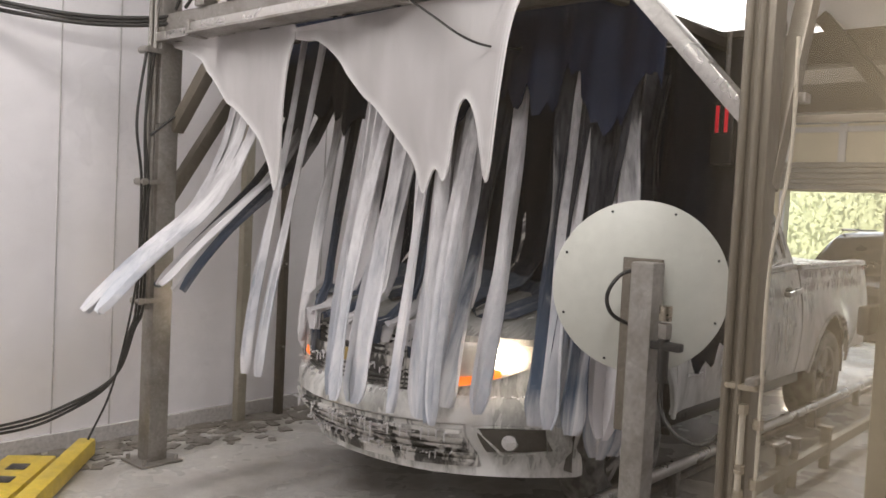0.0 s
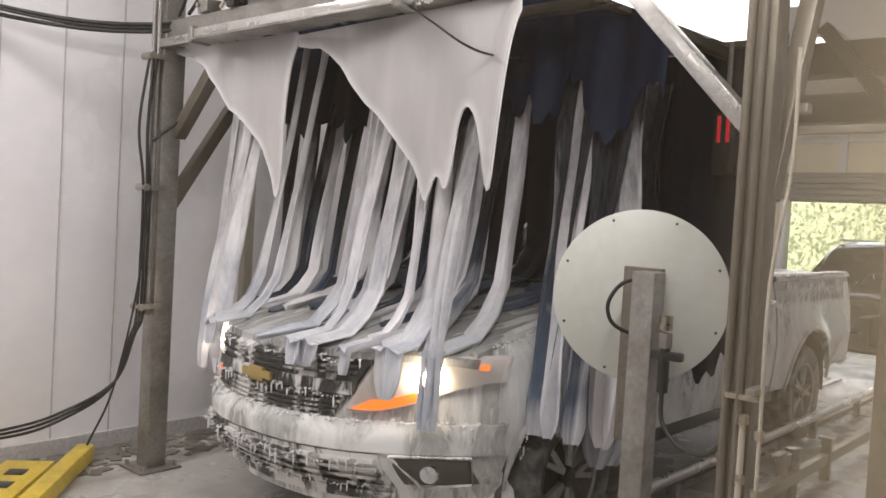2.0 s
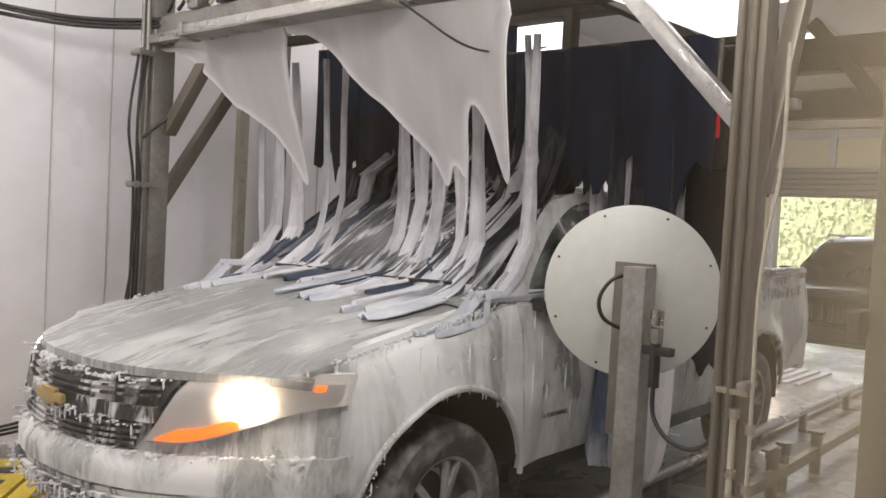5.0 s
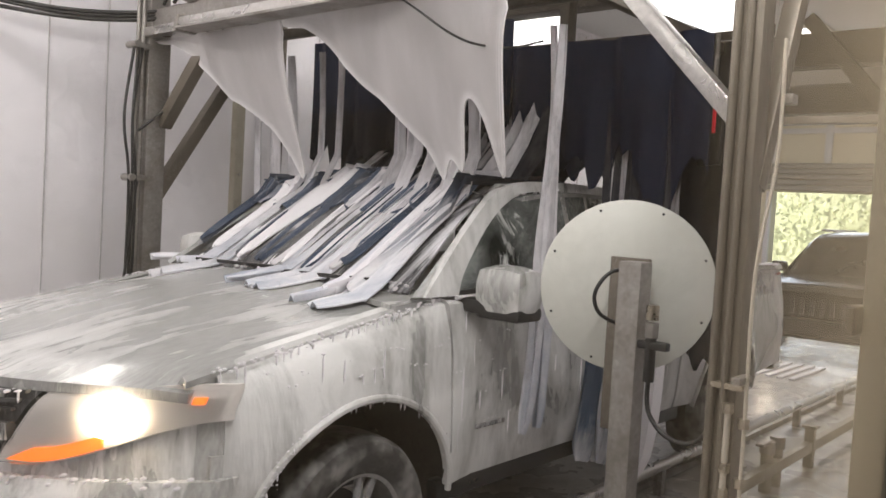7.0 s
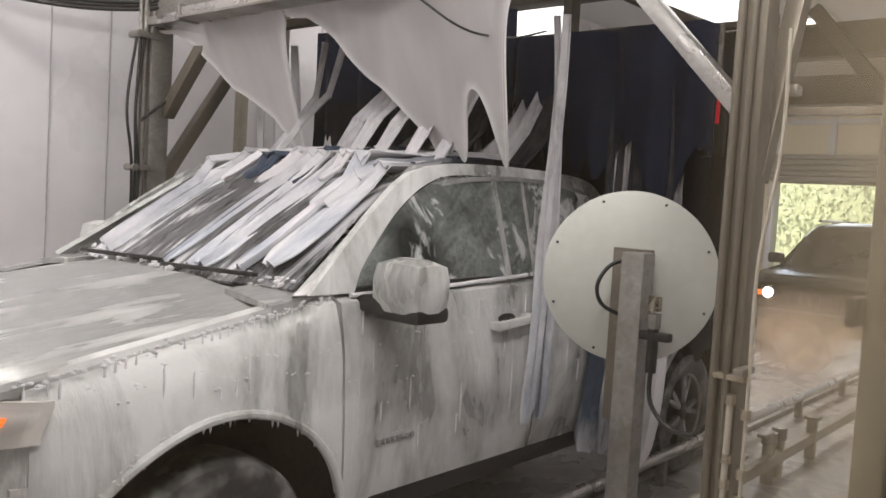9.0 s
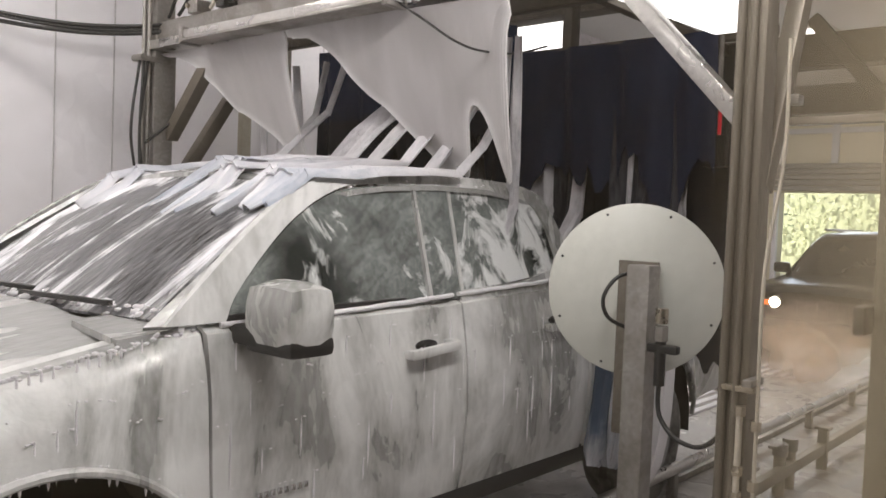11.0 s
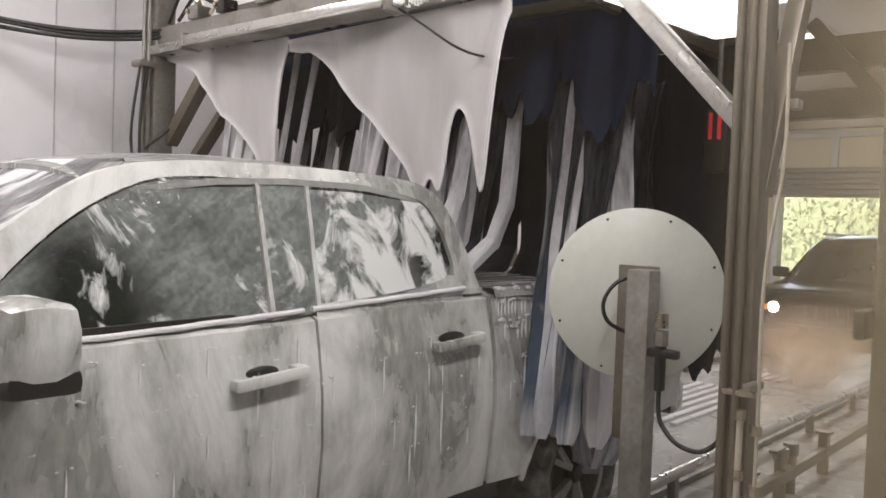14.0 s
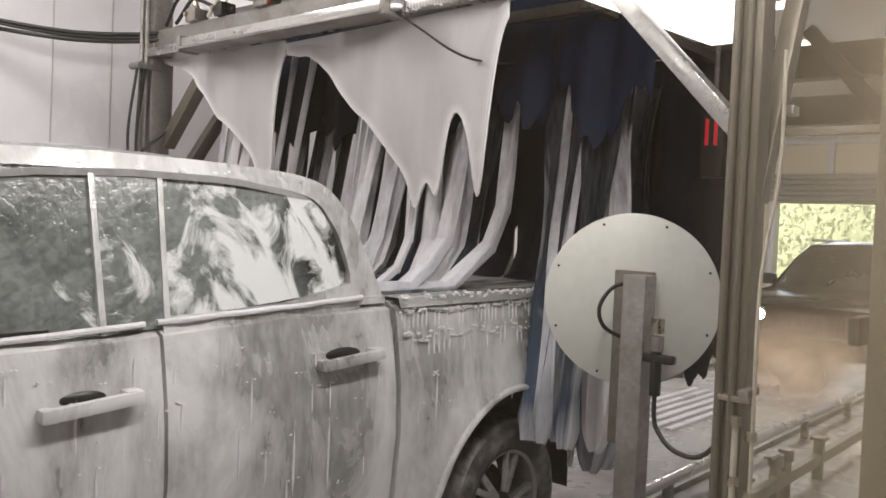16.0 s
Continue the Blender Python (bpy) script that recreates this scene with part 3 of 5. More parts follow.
def build_disc():
    p = thing("sensor_post", "short square steel post on the floor", "post", 2.62, 1.345, 0)
    part("tube", box(0.085, 0.085, 1.40, 0, 0, 0.70, 0.006), "steel", p)
    part("base_plate", box(0.2, 0.2, 0.012, 0, 0, 0.006, 0.003), "steel", p)
    part("angle_plate", box(0.02, 0.15, 0.62, 0.05, 0.045, 1.10, 0.004), "old_steel", p, "dark steel backing plate")
    part("sensor_body", rod(((-0.02, -0.085, 1.00), (-0.02, -0.085, 1.15)), 0.019, 12), "black_plastic", p, "dark cylindrical sensor")
    part("sensor_nut", rod(((-0.02, -0.085, 1.15), (-0.02, -0.085, 1.20)), 0.024, 6), "steel", p)
    part("sensor_cap", rod(((-0.02, -0.085, 1.21), (-0.02, -0.085, 1.26)), 0.022, 10), "brass", p)
    part("sensor_bracket", box(0.035, 0.11, 0.03, -0.02, -0.095, 1.125, 0.008), "black_plastic", p)
    part("cable", rod(curve(((-0.02, -0.085, 1.01), (-0.03, -0.09, 0.94), (-0.04, -0.11, 0.89), (-0.05, -0.17, 0.84), (-0.05, -0.25, 0.83), (-0.05, -0.31, 0.88), (-0.06, -0.33, 0.96))), 0.008), "black_rubber", p, "black rubber cable")
    d = thing("round_plate", "round off-white plastic plate with screws on its rim", "plate", 2.70, 1.415, 1.305)
    turn = pose(0, 0, 0, 0, 0, -61.5)
    part("plate", lathe(((0.0, -0.006), (0.300, -0.006), (0.308, 0.0), (0.300, 0.006), (0.0, 0.006)), 72), "disc", d, place=turn)
    for k in range(8):
        a = radians(22.5 + 45 * k)
        part("screw", lathe(((0.0, -0.010), (0.004, -0.009), (0.0055, -0.005)), 8), "black_plastic", d, place=turn @ pose(0.285 * math.cos(a), 0, 0.285 * math.sin(a)))
    part("lead", rod(curve(((-0.06, -0.055, 0.07), (-0.13, 0.0, 0.05), (-0.17, 0.03, -0.02), (-0.15, 0.02, -0.09), (-0.08, -0.03, -0.13), (-0.03, -0.055, -0.13))), 0.007), "black_rubber", d, "black curved lead")


build_disc()


def build_floor_things():
    y = thing("yellow_guide", "worn yellow steel wheel guide on the floor", "wheel guide", 2.1, 4.45, 0)
    part("rail", bar((-0.66, -0.74, 0.06), (0.22, 0.26, 0.06), 0.10, 0.10, 0.02), "yellow", y)
    part("plate", box(0.75, 0.26, 0.05, -0.33, 0.02, 0.026, 0.006, m=pose(0, 0, 0, 0, 0, 48)), "yellow", y)
    for px, py in ((-0.36, -0.02), (-0.22, 0.14)):
        part("slot_plate", box(0.10, 0.10, 0.012, px, py, 0.049, 0.004, m=pose(0, 0, 0, 0, 0, 48)), "black_plastic", y)
    bm = bmesh.new()
    rng = random.Random(9)
    for _ in range(1500):
        x, yy = rng.uniform(0.5, 8.5), FAR - 0.04 - abs(rng.gauss(0, 0.22))
        s = rng.uniform(0.008, 0.03)
        box(s * 3.5, s * 2.2, s * 0.3, x, yy, s * 0.12, m=pose(0, 0, 0, 0, 0, rng.uniform(0, 90)), bm=bm)
    tagged(part("sludge", bm, "sludge"), "dark wet sludge along the foot of the wall", "sludge", kind="stuff")
    for yy, xa in ((2.02, 3.0), (3.86, 4.8)):
        g = thing("guide_rail", "low steel conveyor guide rail beside the wheel track", "guide rail", 0, yy, 0, "conveyor guide rails")
        part("rail", rod(((xa, 0, 0.17), (12.6, 0, 0.17)), 0.035, 12), "bright_steel", g)
        part("rail", box(12.6 - xa, 0.06, 0.04, (12.6 + xa) / 2, 0.12, 0.022, 0.006), "steel", g)
        for k in range(7):
            part("stanchion", box(0.05, 0.05, 0.16, xa + 0.2 + 1.2 * k, 0, 0.08, 0.005), "steel", g)
    g = thing("side_rail", "rusty low steel rail on short posts beside the lane", "guide rail", 0, 1.60, 0)
    part("rail", box(8.5, 0.05, 0.07, 7.6, 0, 0.14, 0.008), "tan_steel", g)
    for k in range(6):
        part("stanchion", box(0.05, 0.06, 0.26, 4.4 + 1.3 * k, 0, 0.13, 0.006), "tan_steel", g)
        part("cap", box(0.09, 0.09, 0.02, 4.4 + 1.3 * k, 0, 0.27, 0.004), "tan_steel", g)
    for gx, gy, ln in ((7.1, 3.15, 1.9), (9.35, 3.0, 1.1)):
        g = thing("floor_grating", "pale slatted floor grating over the drain", "grating", gx, gy, 0.0, "floor gratings")
        for j in range(6):
            part("slat", box(ln, 0.06, 0.025, 0, -0.3 + 0.12 * j, 0.013, 0.004), "wall", g)
    p = thing("valve_post", "two short capped pipes beside the guide rail", "pipe", 4.95, 1.62, 0)
    for dx in (0.0, 0.17):
        part("pipe", rod(((dx, 0, 0.0), (dx, 0, 0.24)), 0.035, 12), "tan_steel", p)
        part("cap", rod(((dx, 0, 0.23), (dx, 0, 0.30)), 0.045, 12), "steel", p)
    part("handle", box(0.16, 0.05, 0.02, -0.06, 0, 0.30, 0.006), "steel", p)


build_floor_things()


def build_overhead():
    """Beams and fittings over the lane towards the entrance."""
    for x, z in ((4.6, 2.95), (5.4, 2.64), (6.2, 2.46), (6.7, 2.92), (8.0, 2.9), (10.0, 2.85)):
        b = tagged(part("roof_beam", box(0.16, FAR - NEAR, 0.20, x, (FAR + NEAR) / 2, z, 0.01), "brown_steel", smooth=True), "brown steel beam across the bay", "beam", "roof beams")
    for x, y in ((5.2, 0.95), (7.4, 0.95), (9.6, 0.95), (6.2, 4.55), (8.6, 4.55)):
        c = thing("steel_column", "brown painted steel column of a machine frame", "column", x, y, 0, "machine frame columns")
        part("tube", box(0.12, 0.12, 2.9, 0, 0, 1.45, 0.01), "brown_steel", c)
        part("brace", bar((0, 0.04 if y < 2 else -0.04, 2.0), (0, 0.7 if y < 2 else -0.7, 2.8), 0.08), "brown_steel", c)
    for lx, ly in ((0.6, 3.9), (-2.5, 3.0), (4.1, 4.4), (6.4, 2.6), (9.5, 2.8)):
        f = thing("ceiling_light", "lit white fluorescent ceiling fitting", "ceiling light", lx, ly, CEILING - 0.07, "ceiling lights")
        part("housing", box(1.86, 0.36, 0.07, 0, 0, 0.035, 0.01), "ceiling", f)
        part("diffuser", box(1.8, 0.30, 0.02, 0, 0, -0.008, 0.005), "tube_glow", f)
    # housing made up to go with the added fill lamp
    w = thing("strip_light", "added unseen fill light on the wall above the window", "strip light", 1.3, 0.80, 2.92)
    part("housing", box(2.46, 0.20, 0.05, 0, 0, 0.04, 0.01, m=pose(0, 0, 0, 42)), "ceiling", w)
    part("diffuser", box(2.42, 0.15, 0.02, 0, 0.012, 0.012, 0.004, m=pose(0, 0, 0, 42)), "tube_glow", w)
    for x in (-1.0, 1.0):
        part("bracket", bar((x, -0.26, 0.10), (x, -0.02, 0.06), 0.03), "steel", w)
    # lit fitting over the near side of the lane
    f = thing("strip_light", "lit white strip light under the roof", "strip light", 2.96, 1.46, 2.47)
    part("housing", box(1.14, 0.22, 0.06, 0, 0.03, 0.17, 0.01), "ceiling", f)
    part("diffuser", box(1.10, 0.14, 0.26, 0, 0, 0.005, 0.02, m=pose(0, 0, 0, 0, -2.5, 0)), "tube_glow", f)
    for x in (-0.4, 0.4):
        part("hanger", rod(((x, 0, 0.19), (x, 0, 1.13)), 0.008, 6), "steel", f)
    # glowing box added to give the bright spot behind the curtains
    f = thing("strip_light", "short glowing box added behind the wash curtains", "strip light", 5.0, 3.55, 2.76)
    part("diffuser", box(0.10, 0.62, 0.20, 0, 0, 0.10, 0.03), "tube_glow", f)
    part("housing", box(0.12, 0.66, 0.05, 0, 0, 0.23, 0.01), "ceiling", f)
    part("hanger", rod(((0, 0.2, 0.25), (0, 0.2, 0.84)), 0.01, 6), "steel", f)
    part("hanger", rod(((0, -0.2, 0.25), (0, -0.2, 0.84)), 0.01, 6), "steel", f)
    s = thing("signal_box", "small dark signal box with two lit red bars", "signal", 3.95, 1.672, 1.83)
    part("box", box(0.05, 0.11, 0.30, 0, 0, 0.15, 0.008), "black_plastic", s)
    part("lamp", box(0.006, 0.018, 0.13, -0.029, 0.025, 0.22, 0.002), "red_glow", s, "lit red bar")
    part("lamp", box(0.006, 0.018, 0.13, -0.029, -0.02, 0.22, 0.002), "red_glow", s, "lit red bar")
    part("bracket", rod(((0.0, 0, 0.29), (0.0, 0, 1.82)), 0.012, 8), "steel", s)
    # posts against the far wall
    for x, w, mt in ((3.46, 0.07, "tan_steel"), (3.80, 0.05, "brown_steel")):
        c = thing("wall_post", "narrow steel post standing against the panelled wall", "post", x, FAR - 0.12, 0, "wall posts")
        part("tube", box(w, 0.06, 2.9, 0, 0, 1.45, 0.005), mt, c)
        for z in (0.5, 1.1, 1.7, 2.3):
            part("bolt", lathe(((0.0, -0.012), (0.009, -0.01), (0.009, 0.0)), 8), "steel", c, place=pose(0, -0.03, z))


build_overhead()

# ---- the pickup ----
LANE = 2.963
TRUCK_X = ((0.0, 2.738), (0.5, 2.64), (1.0, 2.507), (1.5, 2.339), (2.0, 2.191), (2.5, 2.067), (3.0, 1.972), (3.5, 1.799), (4.0, 1.635),
           (6.5, 0.987), (7.0, 0.884), (7.5, 0.691), (8.0, 0.510), (8.5, 0.376), (9.0, 0.299), (11.5, -0.360), (12.0, -0.454),
           (12.5, -0.624), (13.0, -0.774), (13.5, -0.883), (14.0, -0.994), (14.5, -1.148), (15.0, -1.290), (15.5, -1.399), (16.0, -1.536))
WHEELS = (1.15, 4.41)
TYRE_R, ARCH_R = 0.368, 0.485
LENGTH = 5.50


def bow(y):
    return 0.13 * (abs(y) / 0.5) ** 2.4


def side_bottom(s):
    z = lerp(s, ((0.0, 0.40), (0.5, 0.42), (0.7, 0.46), (3.8, 0.46), (4.7, 0.50), (5.5, 0.56)))
    for w in WHEELS:
        if abs(s - w) < ARCH_R:
            z = max(z, 0.385 + math.sqrt(ARCH_R ** 2 - (s - w) ** 2))
    return z


def top_edge(s):
    """Height of the shoulder: fender, door sill line, bed rail."""
    return lerp(s, ((0.0, 0.90), (0.25, 0.955), (0.6, 1.02), (1.0, 1.09), (1.42, 1.165), (1.6, 1.195), (2.6, 1.215), (3.2, 1.245), (3.70, 1.255), (5.5, 1.27)))


def half_width(s, z):
    w = lerp(z, ((0.40, 0.885), (0.55, 0.915), (0.80, 0.935), (0.98, 0.925), (1.10, 0.905), (1.27, 0.875)))
    w -= 0.045 * (1 - smooth(0.58, 1.0, s))
    for c in WHEELS:
        d = math.hypot(s - c, z - 0.385)
        w += 0.028 * (1 - smooth(0.48, 0.66, d))
    return w


def side_station(s, side, zn=14):
    """Points of one side from its lower edge up to the shoulder."""
    b, t = side_bottom(s), top_edge(s)
    pts = []
    for k in range(zn + 1):
        z = b + (t - b) * k / zn
        y = half_width(s, z)
        if s < 1.62 and z > t - 0.16:
            y -= 0.07 * ((z - t + 0.16) / 0.16) ** 2 * (1 - 0.6 * smooth(1.3, 1.62, s))
        if k == zn:
            y -= 0.05
        elif k == zn - 1:
            z, y = t - 0.025, y - 0.008
        pts.append(Vector((s, side * y, z)))
    return pts


def steps_between(a, b):
    cuts = {round(a + (b - a) * k / max(1, round((b - a) / 0.06)), 4) for k in range(max(1, round((b - a) / 0.06)) + 1)}
    for w in WHEELS:
        for k in range(-12, 13):
            s = round(w + ARCH_R * math.sin(k / 12 * math.pi / 2), 4)
            if a < s < b:
                cuts.add(s)
    return sorted(cuts)


def side_panel(a, b, side, gap=0.006):
    return grid([side_station(s, side) for s in steps_between(a + gap, b - gap)], thick=0.025, away=(0, -side, 0))


def hood_z(s, y):
    edge = lerp(s, ((0.0, 0.955), (0.25, 0.985), (0.6, 1.045), (1.0, 1.105), (1.45, 1.165)))
    c = 0.035 + 0.012 * smooth(0.3, 1.0, s)
    bulge = 0.015 * (1 - smooth(0.34, 0.48, abs(y)))
    return edge + c * (1 - (abs(y) / 0.86) ** 2) + bulge * smooth(0.25, 0.6, s) - 0.08 * (abs(y) / 0.9) ** 6


def roof_z(s, y):
    return lerp(s, ((2.1, 1.672), (2.3, 1.715), (2.5, 1.742), (2.75, 1.757), (3.1, 1.757), (3.45, 1.718))) - 0.055 * (abs(y) / 0.62) ** 2.5


def truck_height(s, y):
    """Rough height of the pickup's upper surface, for cloth that rests on it."""
    y = abs(y)
    if y > 0.93 or s < 0.02 + bow(min(y, 0.9)) or s > LENGTH:
        return 0.0
    if s < 1.42:
        return hood_z(s, y)
    if s < 2.2:
        return max(1.2, 1.2 + (s - 1.42) / 0.78 * 0.52) if y < 0.72 else 1.2
    if s < 3.5:
        return roof_z(s, min(y, 0.62)) if y < 0.74 else 1.3
    return 1.28 if y > 0.7 else 1.2


def fascia(y, z, out=0.0):
    """A point on the curved nose."""
    s = 0.05 + bow(y) + lerp(z, ((0.38, 0.10), (0.46, 0.02), (0.52, -0.03), (0.64, -0.035), (0.69, 0.0), (0.90, 0.02), (0.96, 0.05)))
    n = Vector((-1, 0.35 * y / 0.5, 0)).normalized()
    return Vector((s, y, z)) + out * n


def nose_patch(ya, yb, lo, hi, out, thick=0.02, ny=10, nz=6, slant_a=0.0, slant_b=0.0):
    rows = []
    for j in range(nz + 1):
        row = []
        for k in range(ny + 1):
            f = 1 - j / nz
            y = (ya + slant_a * f) + ((yb + slant_b * f) - (ya + slant_a * f)) * k / ny
            z = lo(y) + (hi(y) - lo(y)) * j / nz
            row.append(fascia(y, z, out))
        rows.append(row)
    return grid(rows, thick=thick, away=(1, 0, 0))


def build_wheel(parent, s, side):
    w = new("wheel")
    w.parent = parent
    w.matrix_basis = pose(s, side * 0.81, TYRE_R, 0, 0, 0 if side < 0 else 180)
    part("tyre", lathe(((0.225, 0.10), (0.30, 0.125), (0.345, 0.115), (0.363, 0.085), (TYRE_R, 0.03), (TYRE_R, -0.03), (0.363, -0.085), (0.345, -0.115), (0.30, -0.125), (0.225, -0.10)), 56, caps=False), "tyre", w)
    rim = part("rim", lathe(((0.228, 0.10), (0.222, 0.0), (0.210, -0.05), (0.218, -0.10), (0.232, -0.108)), 48, caps=False), "rim", w)
    part("brake_disc", lathe(((0.0, 0.02), (0.15, 0.02), (0.15, 0.035), (0.0, 0.035)), 32), "black_plastic", w)
    for k in range(5):
        bm = bmesh.new()
        for d in (-0.16, 0.16):
            a = 2 * math.pi * k / 5 + d
            p, q = Vector((0.05 * math.cos(a - d), -0.085, 0.05 * math.sin(a - d))), Vector((0.218 * math.cos(a), -0.075, 0.218 * math.sin(a)))
            bar(p, q, 0.034, 0.028, 0.006, bm=bm)
        part("spoke", bm, "rim", w)
    part("hub_cap", lathe(((0.0, -0.108), (0.035, -0.104), (0.05, -0.085), (0.05, -0.06)), 24), "black_plastic", w)
    return w


def build_truck():
    t = thing("pickup_truck", "silver crew-cab pickup covered in white foam with lit headlights", "pickup truck", 2.738, LANE, 0)
    # lower body panels, each with its seams
    for side in (-1, 1):
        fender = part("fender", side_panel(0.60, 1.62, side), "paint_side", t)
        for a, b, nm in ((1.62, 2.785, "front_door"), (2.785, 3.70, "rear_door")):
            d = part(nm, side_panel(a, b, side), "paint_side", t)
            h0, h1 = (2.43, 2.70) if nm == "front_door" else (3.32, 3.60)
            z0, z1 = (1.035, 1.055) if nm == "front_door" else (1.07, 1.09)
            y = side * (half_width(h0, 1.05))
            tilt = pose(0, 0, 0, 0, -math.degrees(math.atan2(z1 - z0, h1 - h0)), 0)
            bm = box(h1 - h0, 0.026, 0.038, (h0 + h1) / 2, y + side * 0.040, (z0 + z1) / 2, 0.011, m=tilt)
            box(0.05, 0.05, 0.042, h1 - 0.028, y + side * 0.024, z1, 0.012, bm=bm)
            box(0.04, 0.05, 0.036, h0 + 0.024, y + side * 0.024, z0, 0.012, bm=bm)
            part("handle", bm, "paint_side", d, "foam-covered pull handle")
            # black disc on the door stands in for shade behind the handle
            part("cup_shade", lathe(((0.0, 0), (0.05, 0.004), (0.07, 0.012)), 20), "black_plastic", d, "black disc painting the shaded handle recess", place=pose((h0 + h1) / 2 - 0.01, y + side * 0.004, (z0 + z1) / 2 + 0.012) @ Matrix.Diagonal((1.15, 1.0, 0.36, 1)))
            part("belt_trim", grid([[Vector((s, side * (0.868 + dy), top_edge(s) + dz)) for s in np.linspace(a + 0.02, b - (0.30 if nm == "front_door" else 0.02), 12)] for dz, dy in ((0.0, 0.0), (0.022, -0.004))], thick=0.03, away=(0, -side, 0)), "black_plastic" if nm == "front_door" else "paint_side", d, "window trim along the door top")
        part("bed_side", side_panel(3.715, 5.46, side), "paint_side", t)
        part("bed_rail", grid([[Vector((s, side * y, top_edge(s) + z)) for y, z in ((0.90, -0.02), (0.885, 0.014), (0.80, 0.018), (0.79, -0.03))] for s in np.linspace(3.73, 5.45, 20)]), "paint_top", t, "bed rail cap under foam")
        part("sill", box(2.2, 0.06, 0.09, 2.70, side * 0.87, 0.43, 0.02), "black_plastic", t)
        # fuel flap and wheel-arch lips
        for w in WHEELS:
            pts = [Vector((w + (ARCH_R + 0.005) * math.cos(a), side * (half_width(w + ARCH_R * math.cos(a), 0.385 + ARCH_R * math.sin(a)) + 0.004), 0.385 + (ARCH_R + 0.005) * math.sin(a))) for a in np.linspace(0.12, math.pi - 0.12, 28)]
            part("arch_lip", rod(pts, 0.014, 8), "paint_side", t)
            part("wheel_well", grid([[Vector((w + (ARCH_R + 0.03) * math.cos(a), side * y, 0.385 + (ARCH_R + 0.03) * math.sin(a))) for a in np.linspace(-0.1, math.pi + 0.1, 24)] for y in (0.90, 0.5)]), "well", t)
    for w in WHEELS:
        for side in (-1, 1):
            build_wheel(t, w, side)
    # bonnet
    rows = []
    for k in range(25):
        f = k / 24
        row = []
        for y in np.linspace(-0.83, 0.83, 29):
            s0 = 0.085 + bow(y) * 0.97
            s1 = 1.40 + 0.11 * (y / 0.83) ** 2
            s = s0 + (s1 - s0) * f
            row.append(Vector((s, y, hood_z(s, y) - 0.03 * (1 - smooth(0, 0.12, f)))))
        rows.append(row)
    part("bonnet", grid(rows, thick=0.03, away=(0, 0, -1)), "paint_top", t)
    for side in (-1, 1):
        # strip between bonnet and fender
        part("fender_top", grid([[Vector((s, side * y, z)) for y, z in ((0.79, hood_z(s, 0.79) - 0.016), (0.815, top_edge(s) + 0.002), (0.832, top_edge(s) - 0.012))] for s in np.linspace(0.5, 1.60, 20)], thick=0.02, away=(0, 0, -1)), "paint_top", t)
    part("cowl", grid([[Vector((s, y, 1.165 + (s - 1.3) * 0.12)) for y in np.linspace(-0.58, 0.58, 9)] for s in (1.36, 1.50, 1.62)], thick=0.03, away=(0, 0, -1)), "black_plastic", t, "black wiper cowl")
    for side in (-1, 1):
        part("cowl_corner", grid([[Vector((s, side * y, 1.166 + (s - 1.35) * 0.10 + 0.026 * (1 - (y - 0.57) / 0.26))) for y in np.linspace(0.57, 0.832, 8)] for s in np.linspace(1.38, 1.64, 8)], thick=0.02, away=(0, 0, -1)), "paint_top", t, "silver corner panel beside the windscreen")
    for y0, y1 in ((0.55, -0.10), (-0.10, -0.62)):
        part("wiper", bar((1.43, y0, 1.235), (1.47, y1, 1.245), 0.016, 0.02, 0.003), "black_rubber", t)
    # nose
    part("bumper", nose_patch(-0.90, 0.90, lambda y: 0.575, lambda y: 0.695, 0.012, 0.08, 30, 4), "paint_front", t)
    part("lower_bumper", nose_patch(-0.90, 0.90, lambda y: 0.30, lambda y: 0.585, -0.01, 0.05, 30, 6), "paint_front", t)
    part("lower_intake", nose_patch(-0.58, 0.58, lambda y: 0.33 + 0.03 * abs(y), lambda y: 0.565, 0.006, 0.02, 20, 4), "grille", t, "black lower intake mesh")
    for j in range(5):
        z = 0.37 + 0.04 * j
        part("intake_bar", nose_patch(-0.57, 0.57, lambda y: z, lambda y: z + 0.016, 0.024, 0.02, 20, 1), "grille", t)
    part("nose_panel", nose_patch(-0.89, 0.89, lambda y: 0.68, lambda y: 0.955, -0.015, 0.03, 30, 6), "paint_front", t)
    g = part("grille", nose_patch(-0.52, 0.52, lambda y: 0.69 + 0.02 * (abs(y) / 0.5) ** 2, lambda y: 0.95, 0.006, 0.02, 20, 5, 0.12, -0.12), "grille", t, "black grille clogged with foam")
    for z0 in (0.705, 0.725, 0.745, 0.77, 0.865, 0.89, 0.915):
        part("grille_bar", nose_patch(-0.485 + (0.92 - z0) * 0.4, 0.485 - (0.92 - z0) * 0.4, lambda y: z0 + 0.02 * (abs(y) / 0.5) ** 2, lambda y: z0 + 0.010 + 0.02 * (abs(y) / 0.5) ** 2, 0.020, 0.014, 20, 1), "grille", g)
    part("grille_band", nose_patch(-0.46, 0.46, lambda y: 0.797, lambda y: 0.848, 0.026, 0.03, 20, 3), "grille", g, "dark band across the grille with foam")
    part("emblem", box(0.02, 0.20, 0.035, 0.018, 0, 0.825, 0.006), "gold", g, "plain gold bar")
    part("emblem", box(0.02, 0.10, 0.062, 0.017, 0, 0.825, 0.006), "gold", g, "plain gold bar")
